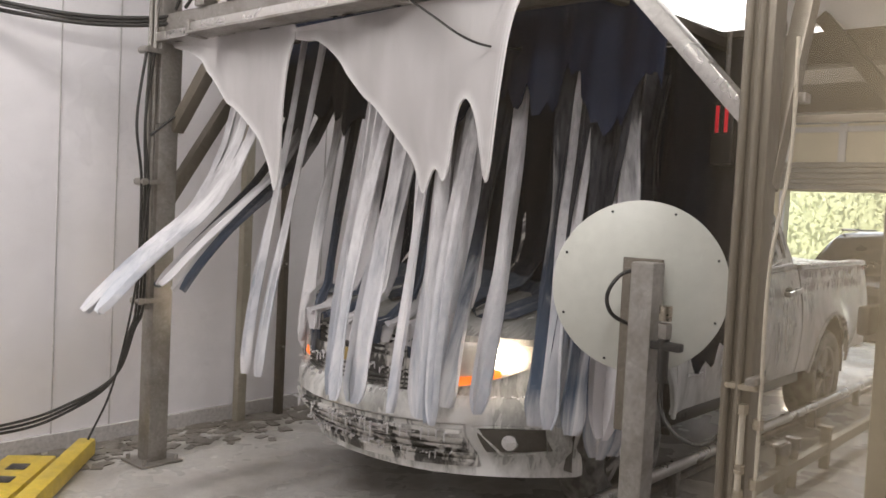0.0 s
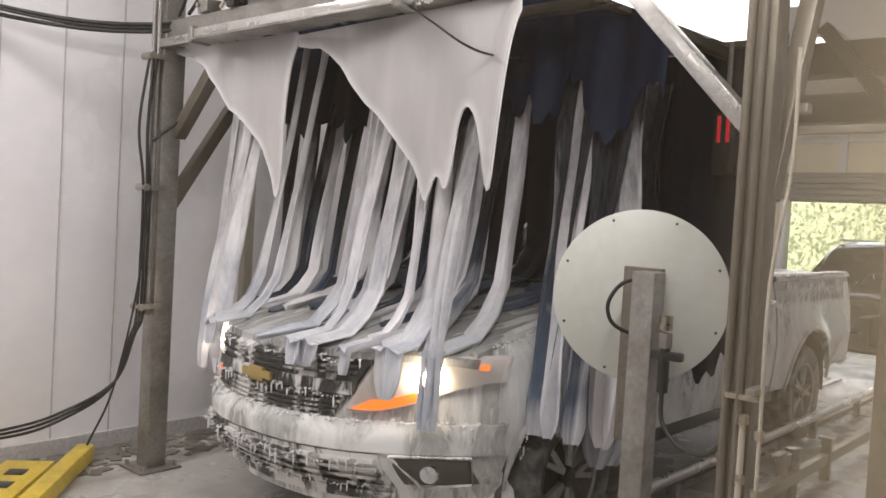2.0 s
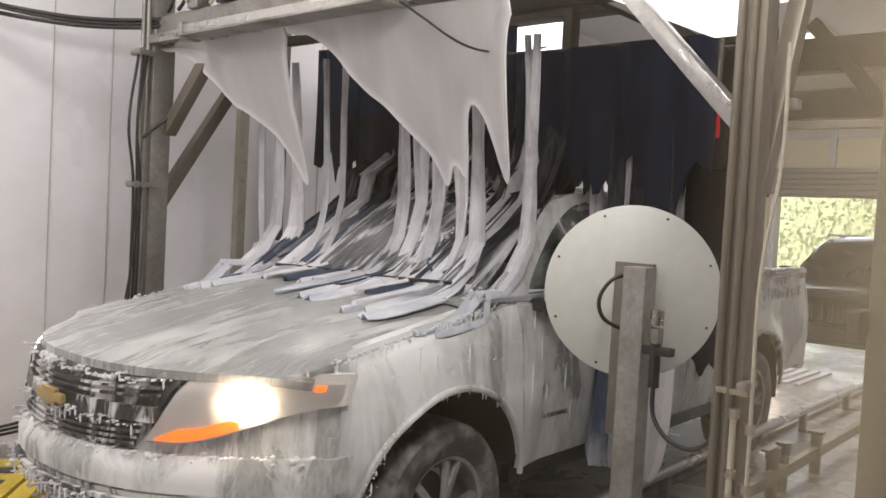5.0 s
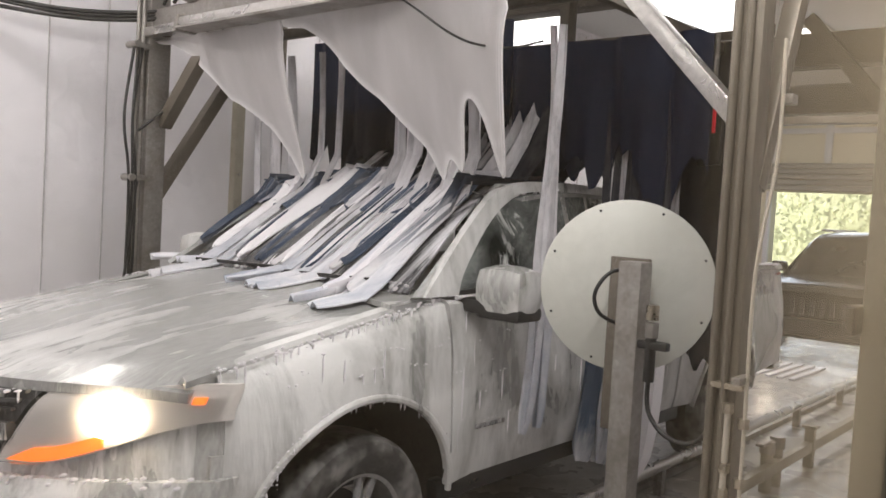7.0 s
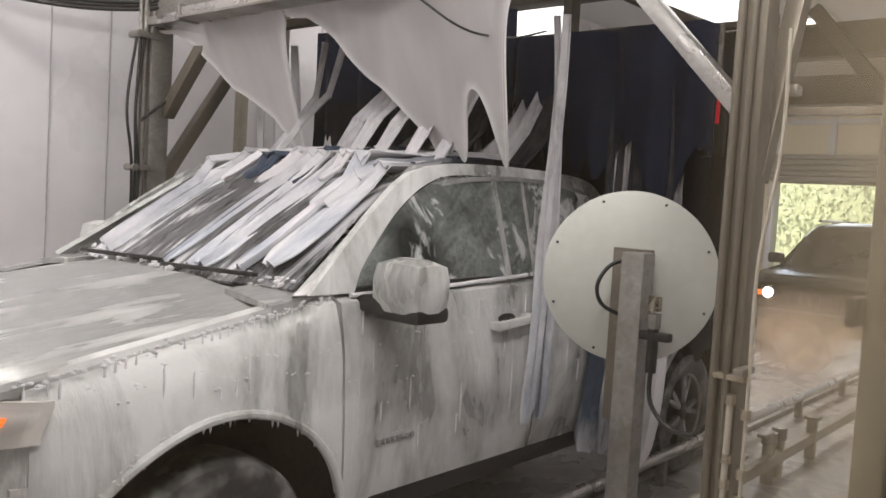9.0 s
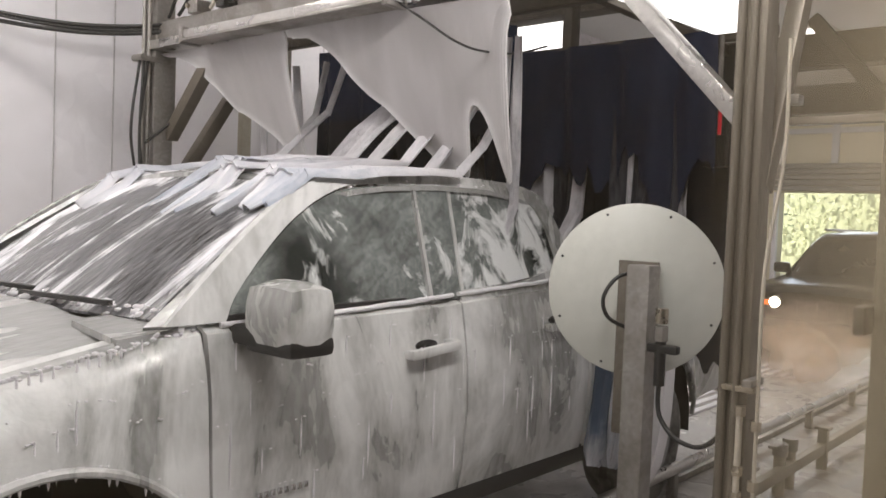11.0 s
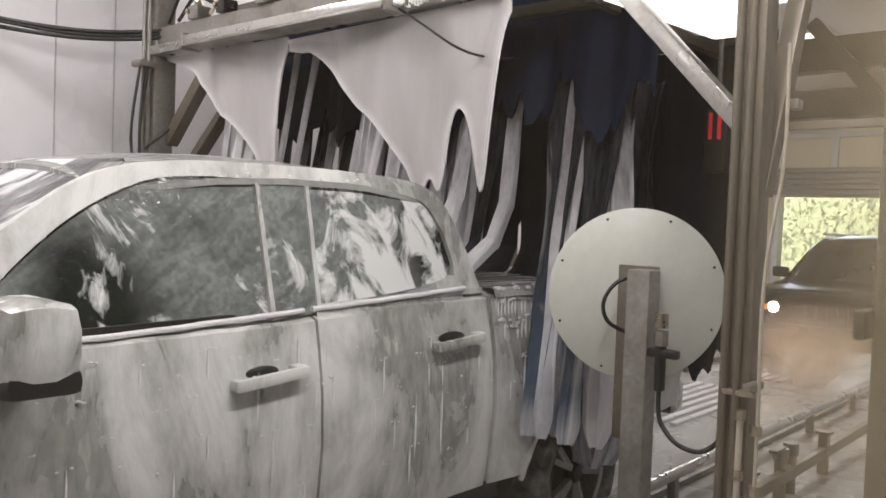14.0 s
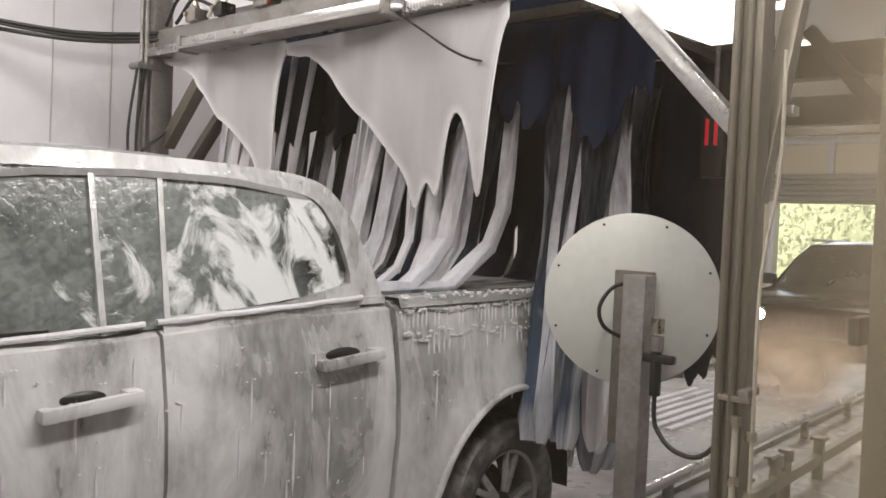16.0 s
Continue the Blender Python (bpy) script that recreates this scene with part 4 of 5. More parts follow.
    for side in (-1, 1):
        lo = lambda y: 0.735 + 0.14 * smooth(0.52, 0.92, abs(y))
        hi = lambda y: 0.945 + 0.035 * smooth(0.5, 0.88, abs(y))
        h = part("headlight", nose_patch(side * 0.535, side * 0.90, lo, hi, 0.004, 0.03, 14, 6, -side * 0.10), "reflector", t, "headlight with a bright reflector")
        c = fascia(side * 0.70, 0.875, 0.026)
        part("bulb", lathe(((0.0, -0.03), (0.5, -0.02), (0.85, 0.0), (1.0, 0.03)), 24), "bulb_glow", h, "glaring lit bulb", place=Matrix.Translation(c) @ pose(0, 0, 0, 0, 0, -90 - side * 44) @ Matrix.Diagonal((0.088, 0.3, 0.058, 1)))
        part("indicator", nose_patch(side * 0.53, side * 0.68, lambda y: lo(y) + 0.006, lambda y: lo(y) + 0.046, 0.012, 0.01, 10, 2, -side * 0.07), "amber_glow", h, "lit amber lamp")
        part("side_marker", nose_patch(side * 0.835, side * 0.855, lambda y: 0.922, lambda y: 0.942, 0.012, 0.01, 3, 2), "amber_glow", h, "small amber marker")
        part("lens", nose_patch(side * 0.54, side * 0.895, lambda y: lo(y) + 0.004, lambda y: hi(y) - 0.010, 0.034, 0.006, 14, 6, -side * 0.09), "lens", h, "clear lens")
        fp = part("fog_pocket", nose_patch(side * 0.63, side * 0.84, lambda y: 0.43 + 0.05 * (abs(y) - 0.63), lambda y: 0.555, 0.004, 0.02, 8, 4), "well", t, "dark fog lamp pocket")
        c = fascia(side * 0.73, 0.495, 0.014)
        part("fog_lamp", lathe(((0.0, -0.02), (0.035, -0.016), (0.042, 0.0)), 20), "chrome", fp, place=Matrix.Translation(c) @ pose(0, 0, 0, 0, 0, -90 - side * 30))
        part("fog_trim", rod([fascia(side * y, z, 0.016) for y, z in ((0.62, 0.565), (0.85, 0.565), (0.83, 0.44), (0.68, 0.42), (0.62, 0.565))], 0.007, 8), "paint_front", fp)
        part("front_corner", grid([[Vector((s + 0.0, side * (half_width(0.6, z) - 0.045 * (1 - smooth(0.30, 0.62, s))), z)) for s in np.linspace(0.565, 0.61, 4)] for z in np.linspace(0.44, 0.765, 8)], thick=0.02, away=(0, -side, 0)), "paint_front", t)
    # cab
    def pillar(name, pts, r, mt="paint_side"):
        return part(name, rod(curve(pts, 6), r, 10), mt, t)

    rows = [[Vector((s, y, roof_z(s, y))) for y in np.linspace(-0.655, 0.655, 21)] for s in np.linspace(2.12, 3.50, 16)]
    part("roof", grid(rows, thick=0.03, away=(0, 0, -1)), "paint_top", t)
    ws = []
    for k in range(9):
        f = k / 8
        ws.append([Vector((1.42 + 0.76 * f + 0.10 * (y / 0.7) ** 2 * (1 - f * 0.4), y * (1 - 0.17 * f), 1.205 + 0.485 * f + 0.03 * math.sin(math.pi * f))) for y in np.linspace(-0.745, 0.745, 17)])
    part("windscreen", grid(ws, thick=0.012, away=(0.5, 0, -0.8)), "windscreen", t, "windscreen streaked with thick foam")
    part("rear_window", grid([[Vector((3.60 - 0.13 * f, y * (1 - 0.15 * f), 1.22 + 0.47 * f)) for y in np.linspace(-0.72, 0.72, 9)] for f in np.linspace(0, 1, 5)], thick=0.012, away=(-1, 0, 0)), "side_glass", t)
    for side in (-1, 1):
        def gp(s, z, out=0.0):
            return Vector((s, side * (0.872 - 0.285 * max(0, z - 1.20) - 0.10 * max(0, z - 1.5) + out), z))

        def glass(name, outline, label, mt):
            bm = bmesh.new()
            first, corner = (0, outline[-2:]) if name == "front_window" else (1, outline[-1:])
            outline = list(outline[:first]) + [(p.x, p.z) for p in curve([(s, 0, z) for s, z in outline[first:-len(corner)]], 4)] + list(corner)
            a = [bm.verts.new(gp(s, z, -0.012)) for s, z in outline]
            b = [bm.verts.new(gp(s, z, -0.02)) for s, z in outline]
            bm.faces.new(a), bm.faces.new(b[::-1])
            for k in range(len(a)):
                bm.faces.new((a[k], b[k], b[(k + 1) % len(a)], a[(k + 1) % len(a)]))
            return part(name, bm, mt, t, label)

        glass("front_window", ((1.72, 1.215), (1.78, 1.30), (2.0, 1.49), (2.22, 1.605), (2.40, 1.64), (2.645, 1.645), (2.625, 1.225)), "dark side window hazed with soapy water", "side_glass")
        glass("rear_window", ((2.815, 1.235), (2.853, 1.648), (3.24, 1.640), (3.42, 1.612), (3.49, 1.53), (3.535, 1.37), (3.48, 1.30)), "dark side window smeared with thick foam", "foamy_glass")
        # frames round the glass
        def frame_strip(name, outer, inner, mt="paint_side", out=0.0):
            rows2 = [[gp(s, z, out) for s, z in outer], [gp(s, z, out) for s, z in inner]]
            return part(name, grid(rows2, thick=0.035, away=(0, -side, 0)), mt, t)

        top_o = ((1.50, 1.20), (1.62, 1.30), (1.86, 1.49), (2.10, 1.635), (2.35, 1.69), (2.70, 1.706), (3.10, 1.706), (3.42, 1.685), (3.55, 1.615), (3.63, 1.44), (3.69, 1.25))
        top_i = ((1.70, 1.20), (1.77, 1.30), (1.99, 1.495), (2.215, 1.612), (2.40, 1.647), (2.70, 1.652), (3.10, 1.650), (3.40, 1.622), (3.495, 1.53), (3.54, 1.36), (3.50, 1.25))
        top_o, top_i = ([(p.x, p.z) for p in curve([(a, 0, b) for a, b in line], 5)] for line in (top_o, top_i))
        frame_strip("door_frame", top_o, top_i)
        frame_strip("centre_pillar", ((2.635, 1.21), (2.652, 1.66)), ((2.805, 1.22), (2.845, 1.66)), "side_glass", -0.002)
        frame_strip("window_seal", ((2.617, 1.21), (2.636, 1.655)), ((2.635, 1.21), (2.652, 1.655)), "paint_side", 0.004)
        frame_strip("window_seal", ((2.805, 1.22), (2.845, 1.655)), ((2.823, 1.22), (2.861, 1.655)), "paint_side", 0.004)
        frame_strip("rear_sill", ((2.80, 1.20), (3.2, 1.215), (3.56, 1.24)), ((2.80, 1.24), (3.2, 1.262), (3.535, 1.325)), "paint_side", 0.004)
        # roof edge
        part("roof_edge", grid([[Vector((s, side * y, z)) for y, z in ((0.645, roof_z(s, 0.645) - 0.004), (0.70, roof_z(s, 0.645) - 0.03), (0.735, min(1.71, roof_z(s, 0.645) - 0.035)))] for s in np.linspace(2.14, 3.49, 16)], thick=0.02, away=(0, 0, -1)), "paint_top", t)
        part("roof_groove", rod([Vector((s, side * 0.66, roof_z(s, 0.645) - 0.006)) for s in np.linspace(2.16, 3.42, 14)], 0.006, 6), "black_rubber", t)
        part("front_pillar", grid([[Vector((1.45 + 0.70 * f, side * (0.845 - 0.165 * f), 1.20 + 0.47 * f)), Vector((1.54 + 0.66 * f, side * (0.868 - 0.16 * f), 1.20 + 0.475 * f))] for f in np.linspace(0, 1, 8)], thick=0.03, away=(0.3, -side * 0.6, -0.4)), "paint_top", t)
        m = part("mirror", box(0.19, 0.24, 0.20, 1.795, side * 1.05, 1.235, 0.07), "paint_side", t, "foam-covered door mirror")
        part("mirror_base", box(0.10, 0.16, 0.06, 1.76, side * 0.93, 1.165, 0.02), "black_plastic", m, "black mirror foot")
        part("mirror_skirt", box(0.17, 0.215, 0.06, 1.80, side * 1.05, 1.150, 0.025), "black_plastic", m, "black lower mirror shell")
        part("tail_light", box(0.16, 0.05, 0.40, 5.40, side * 0.86, 1.03, 0.02), "red_cable", t, "red tail light")
        for k in range(8):
            part("badge_bar", box(0.018, 0.004, 0.02, 1.80 + 0.026 * k, side * (half_width(1.85, 0.67) + 0.003), 0.667, 0.001), "chrome", t)
    part("cab_back", box(0.03, 1.6, 0.80, 3.66, 0, 0.86), "paint_side", t)
    part("bed_floor", box(1.72, 1.6, 0.04, 4.58, 0, 0.78), "black_plastic", t)
    part("bed_cover", grid([[Vector((s, y, 1.25 + 0.02 * (1 - (y / 0.8) ** 2))) for y in np.linspace(-0.79, 0.79, 9)] for s in np.linspace(3.76, 5.40, 8)], thick=0.02, away=(0, 0, -1)), "paint_top", t, "bed cover under white foam")
    part("tailgate", box(0.06, 1.6, 0.62, 5.45, 0, 0.95, 0.02), "paint_side", t)
    part("rear_bumper", box(0.16, 1.80, 0.18, 5.50, 0, 0.58, 0.03), "chrome", t)
    part("chassis", box(4.6, 1.1, 0.22, 2.75, 0, 0.50, 0.03), "black_plastic", t)
    part("inner_block", box(0.9, 0.9, 0.42, 0.95, 0, 0.74, 0.03), "black_plastic", t)
    part("cabin_floor", box(2.0, 1.6, 0.3, 2.6, 0, 0.80, 0.03), "black_plastic", t)
    return t


truck = build_truck()


def foam_line(points, size, seed, drip=0.0):
    """Lumps of foam clinging along a line, some with a run below them."""
    rng = random.Random(seed)
    bm = bmesh.new()
    for p in points:
        p = Vector(p)
        for _ in range(3):
            r = size * rng.uniform(0.35, 1.0)
            c = p + Vector((rng.gauss(0, 0.02), rng.gauss(0, 0.004), rng.gauss(0, size * 0.5)))
            v = bmesh.ops.create_icosphere(bm, subdivisions=1, radius=1.0)["verts"]
            bmesh.ops.transform(bm, matrix=Matrix.Translation(c) @ Matrix.Diagonal((r * 1.6, r * 0.6, r * 0.8, 1)), verts=v)
        if drip and rng.random() < 0.55:
            n = rng.uniform(0.3, 1.0) * drip
            v = bmesh.ops.create_icosphere(bm, subdivisions=1, radius=1.0)["verts"]
            bmesh.ops.transform(bm, matrix=Matrix.Translation(p - Vector((0, 0, n * 0.5))) @ Matrix.Diagonal((0.0045, 0.0045, n * 0.6, 1)), verts=v)
    return bm


def build_truck_foam(t):
    for side in (-1, 1):
        for a, b in ((1.68, 2.74), (2.78, 3.56)):
            part("foam_ridge", rod([Vector((s, side * (0.872 + 0.004 * math.sin(31 * s)), top_edge(s) + (-0.004 + 0.016 * smooth(2.0, 2.75, s)) + 0.05 * max(0, s - 3.2) ** 1.2)) for s in np.linspace(a, b, 40)], 0.009, 8), "foam", t, "ridge of foam along the window sill")
        part("foam_line", foam_line([(s, side * 0.885, top_edge(s) + 0.012) for s in np.arange(3.75, 5.4, 0.03)], 0.011, 6, 0.16), "foam", t)
        part("foam_line", foam_line([(s, side * (half_width(s, 1.2) + 0.004), top_edge(s) - 0.035) for s in np.arange(3.76, 5.3, 0.024)], 0.010, 16, 0.30), "foam", t)
        part("foam_line", foam_line([(s + 0.02 * math.sin(90 * s), side * (half_width(s, 1.0) + 0.003), 0.99 + 0.06 * math.sin(23 * s)) for s in np.arange(1.75, 3.65, 0.11)], 0.005, 17, 0.26), "foam", t)
        part("foam_line", foam_line([(s + 0.02 * math.sin(70 * s), side * (half_width(s, 0.9) + 0.003), 0.93 + 0.08 * math.sin(31 * s)) for s in np.arange(3.78, 4.0, 0.05)], 0.006, 18, 0.30), "foam", t)
        for row, (z, step, drip) in enumerate(((1.10, 0.085, 0.34), (0.86, 0.13, 0.22), (0.70, 0.17, 0.16))):
            part("foam_line", foam_line([(s + 0.03 * math.sin(57 * s + row), side * (half_width(s, z) + 0.003), z + 0.05 * math.sin(19 * s + row)) for s in np.arange(1.70, 3.66, step)], 0.0045, 31 + row, drip), "foam", t)
        part("foam_line", foam_line([(s, side * (half_width(s, 1.1) + 0.004), 1.13 + 0.02 * math.sin(29 * s)) for s in np.arange(3.76, 5.3, 0.03)], 0.009, 35, 0.20), "foam", t)
        part("foam_line", foam_line([(s + 0.02 * math.sin(70 * s), side * (half_width(s, 0.95) + 0.003), 1.0 + 0.05 * math.sin(21 * s)) for s in np.arange(0.75, 1.6, 0.07)], 0.005, 36, 0.2), "foam", t)
        part("foam_line", foam_line([(s, side * 0.715, roof_z(s, 0.645) - 0.03) for s in np.arange(2.2, 3.42, 0.03)], 0.010, 7, 0.06), "foam", t)
        part("foam_line", foam_line([(WHEELS[0] + 0.50 * math.cos(a), side * 0.955, 0.385 + 0.50 * math.sin(a)) for a in np.arange(0.4, 2.8, 0.045)], 0.0045, 8, 0.05), "foam", t)
        part("foam_line", foam_line([(WHEELS[1] + 0.50 * math.cos(a), side * 0.955, 0.385 + 0.50 * math.sin(a)) for a in np.arange(0.4, 2.8, 0.045)], 0.0045, 9, 0.05), "foam", t)
        part("foam_line", foam_line([(s, side * 0.86, top_edge(s) - 0.006) for s in np.arange(0.6, 1.6, 0.03)], 0.008, 10, 0.09), "foam", t)
    part("foam_line", foam_line([(0.05 + bow(y), y, 0.69) for y in np.arange(-0.85, 0.86, 0.03)], 0.013, 11, 0.07), "foam", t)
    part("foam_line", foam_line([(0.06 + bow(y), y, 0.575) for y in np.arange(-0.85, 0.86, 0.03)], 0.013, 12, 0.08), "foam", t)
    for z, half, drip, seed in ((0.935, 0.47, 0.06, 21), (0.795, 0.40, 0.07, 23), (0.535, 0.55, 0.09, 25), (0.42, 0.50, 0.05, 27)):
        part("foam_line", foam_line([fascia(y, z + 0.01 * math.sin(37 * y), 0.034) for y in np.arange(-half, half, 0.031)], 0.0075, seed, drip * 0.75), "foam", t, "foam hanging from the grille bars")
    part("foam_line", foam_line([(1.46 + 0.10 * (y / 0.7) ** 2, y, 1.225) for y in np.arange(-0.72, 0.73, 0.03)], 0.016, 13), "foam", t)


build_truck_foam(truck)


# ---- the dark car that follows ----
SUV_X = ((0.0, 10.35), (2.0, 10.25), (4.0, 10.2), (6.5, 10.15), (8.0, 9.95), (9.0, 9.85), (12.5, 9.85), (14.0, 9.8), (15.0, 9.6), (16.0, 9.5))


def build_suv():
    t = thing("sport_utility_car", "black boxy car with a slotted grille waiting at the entrance", "car", 10.2, 2.82, 0)

    def hw(z):
        return lerp(z, ((0.25, 0.78), (0.5, 0.86), (0.8, 0.87), (0.95, 0.83), (1.0, 0.80)))

    def top(s):
        return lerp(s, ((0.0, 0.80), (0.12, 0.87), (0.5, 0.92), (1.1, 0.97), (4.2, 1.0)))

    rows = []
    for s in (0.0, 0.05, 0.12, 0.3, 0.6, 1.1, 2.0, 3.0, 4.1, 4.25):
        nose = 0.90 + 0.10 * smooth(0, 0.3, s)
        half = [Vector((s + 0.10 * (hw(z) * nose / 0.87) ** 4 * (1 - smooth(0, 0.5, s)), -hw(z) * nose, z)) for z in np.linspace(0.28, top(s), 8)]
        mid = [Vector((s, y, top(s) + 0.03 * (1 - (y / 0.8) ** 2))) for y in np.linspace(-0.7, 0.7, 9)]
        rows.append(half + mid + [Vector((p.x, -p.y, p.z)) for p in half[::-1]])
    bm = grid(rows)
    for k in (0, -1):
        bm.faces.new([bm.verts.new(p) for p in rows[k]])
    part("body", bm, "suv_paint", t)
    cab = []
    for s, z in ((1.05, 0.97), (1.62, 1.42), (1.80, 1.50), (2.6, 1.55), (3.6, 1.52), (4.0, 1.40), (4.2, 0.98)):
        w = 0.80 - 0.30 * (z - 0.97)
        cab.append([Vector((s, y, zz)) for y, zz in ((-0.82, 0.96), (-w - 0.02, z - 0.06), (-w + 0.06, z), (0, z + 0.02), (w - 0.06, z), (w + 0.02, z - 0.06), (0.82, 0.96))])
    part("cabin", grid(cab), "suv_paint", t)
    part("windscreen", grid([[Vector((1.12 + 0.48 * f, y * (1 - 0.14 * f), 1.015 + 0.375 * f)) for y in np.linspace(-0.70, 0.70, 9)] for f in np.linspace(0, 1, 5)], thick=0.01, away=(-0.6, 0, 0.7)), "car_glass", t)
    for side in (-1, 1):
        part("side_window", grid([[Vector((s, side * (0.835 - 0.30 * (z - 0.97)), z)) for s in np.linspace(1.5 + (z - 1.02) * 0.8, 3.6, 6)] for z in (1.03, 1.2, 1.38)], thick=0.01, away=(0, side, 0)), "car_glass", t)
        part("mirror", box(0.12, 0.20, 0.14, 1.35, side * 0.95, 1.05, 0.04), "suv_paint", t)
        part("roof_rail", rod(((1.9, side * 0.60, 1.56), (3.6, side * 0.60, 1.56)), 0.018, 8), "steel", t)
        h = part("headlight", lathe(((0.0, -0.02), (0.07, -0.015), (0.085, 0.01)), 20), "chrome", t, place=pose(-0.015, side * 0.55, 0.70, 0, 0, -90))
        part("bulb", lathe(((0.0, -0.03), (0.055, -0.026), (0.07, 0.0)), 16), "bulb_glow", h)
        part("indicator", box(0.05, 0.07, 0.06, 0.01, side * 0.66, 0.69, 0.01), "amber_glow", t, "lit amber lamp")
        for w in (0.75, 3.35):
            part("wheel", lathe(((0.0, -0.11), (0.2, -0.115), (0.32, -0.10), (0.345, -0.05), (0.345, 0.05), (0.32, 0.1), (0.0, 0.1)), 32), "tyre", t, place=pose(w, side * 0.79, 0.345, 0, 0, 0 if side < 0 else 180))
    g = part("grille_panel", box(0.03, 0.80, 0.20, 0.005, 0, 0.66, 0.01), "suv_paint", t)
    for k in range(7):
        part("slot", box(0.02, 0.055, 0.16, -0.006, -0.33 + 0.11 * k, 0.66, 0.01), "black_plastic", g)
        part("slot_trim", rod([Vector((-0.018, -0.33 + 0.11 * k + a, 0.66 + b)) for a, b in ((-0.03, 0.085), (-0.03, -0.085), (0.03, -0.085))], 0.005, 6), "chrome", g, "chrome slot edge")
    part("bumper", box(0.16, 1.62, 0.20, 0.02, 0, 0.42, 0.05), "black_plastic", t)
    part("bonnet_line", box(0.9, 0.5, 0.02, 0.62, 0, 0.945, 0.008, m=pose(0, 0, 0, 0, -5, 0)), "suv_paint", t)
    return t


suv = build_suv()

MIST = []


def build_mist():
    """Spray with painted headlight warmth drifting in front of the dark car."""
    rng = random.Random(6)
    for k in range(5):
        r = rng.uniform(0.45, 0.6)
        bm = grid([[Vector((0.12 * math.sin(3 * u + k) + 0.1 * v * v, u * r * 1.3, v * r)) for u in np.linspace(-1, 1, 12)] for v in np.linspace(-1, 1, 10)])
        m = tagged(part("spray_cloud", bm, "mist"), "thin spray with warm headlight glow painted into its tint", "spray", "spray clouds")
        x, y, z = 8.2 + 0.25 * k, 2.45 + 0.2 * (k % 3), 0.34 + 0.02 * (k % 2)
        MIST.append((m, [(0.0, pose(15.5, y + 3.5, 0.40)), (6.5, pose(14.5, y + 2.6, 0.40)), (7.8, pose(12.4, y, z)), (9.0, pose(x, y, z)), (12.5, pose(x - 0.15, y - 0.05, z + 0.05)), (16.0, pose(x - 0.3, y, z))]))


build_mist()

# ---- the wash curtain ----
def swing(t):
    """1 when the cloths are forward, -1 when they are back; two seconds a beat."""
    return math.cos(math.pi * t)


def truck_x(t):
    return lerp(t, TRUCK_X)


TIMES = [round(0.25 * k, 2) for k in range(65)]
CHAINS = []


def strip_mesh(length, width, seed, wave=0.012, above=0.0, last=False, across=6, folds=8.0):
    """A piece of hanging cloth with soft folds, its top edge at the origin; above: how much cloth hangs over it."""
    rng = random.Random(seed)
    p1, p2 = rng.uniform(0, 6), rng.uniform(0, 6)
    bm = bmesh.new()
    rest = bm.verts.layers.float_vector.new("rest")
    skins, n, wide = [], 6, width > 0.5
    for off in (0.0, 0.006):
        rows = []
        for i in range(n + 1):
            f = i / n
            d = above + f * length
            row = []
            for k in range(across + 1):
                u = k / across - 0.5
                x = wave * (math.sin(u * folds + p1 + 1.6 * d) + 0.5 * math.sin(u * folds * 2.1 + p2 - d))
                w = width * (1 - (0.55 * f * f if last and not wide else 0)) * (1 if wide else 0.95 + 0.22 * math.sin(3.1 * d + p1) + 0.10 * math.sin(9 * d + p2))
                rag = ((0.05 * noise.noise(Vector((u * 6, seed, 1.0))) if not wide else 0.26 * noise.noise(Vector((u * width * 5, seed, 1.0))) + 0.22 * noise.noise(Vector((u * width * 17, seed, 2.0)))) * f) if last else 0.0
                v = bm.verts.new((x + off, u * w + 0.018 * math.sin(2.5 * d + p2), -f * length + rag))
                v[rest] = (0.1 * seed % 7, u * width + 0.37 * seed, -d)
                row.append(v)
            rows.append(row)
        skins.append(rows)
    a, c = skins
    m = across
    for i in range(n):
        for k in range(m):
            bm.faces.new((a[i][k], a[i][k + 1], a[i + 1][k + 1], a[i + 1][k]))
            bm.faces.new((c[i][k], c[i + 1][k], c[i + 1][k + 1], c[i][k + 1]))
        bm.faces.new((a[i][0], a[i + 1][0], c[i + 1][0], c[i][0]))
        bm.faces.new((a[i][m], c[i][m], c[i + 1][m], a[i + 1][m]))
    for k in range(m):
        bm.faces.new((a[0][k], c[0][k], c[0][k + 1], a[0][k + 1]))
        bm.faces.new((a[n][k], a[n][k + 1], c[n][k + 1], c[n][k]))
    return bm


def cloth(x, y, z, lengths, width, mts, seed, label, group, lift=0.0, reach=0.0, wave=0.012, slip=0.0):
    """One cloth in jointed pieces that hang, swing, and trail over the pickup as it passes."""
    c = thing("wash_cloth", label, "wash cloth", x, y, z, group)
    pieces, above, n = [], 0.0, len(lengths)
    for k, l in enumerate(lengths):
        name = "upper_cloth" if k == 0 else "lower_cloth" if k == n - 1 else "middle_cloth"
        pieces.append(part(name, strip_mesh(l + 0.02, width, seed, wave, above, k == n - 1), mts[min(len(mts) - 1, k * len(mts) // n)], c))
        above += l
    CHAINS.append((pieces, x, y, z, lengths, lift, reach, seed, slip))
    return c


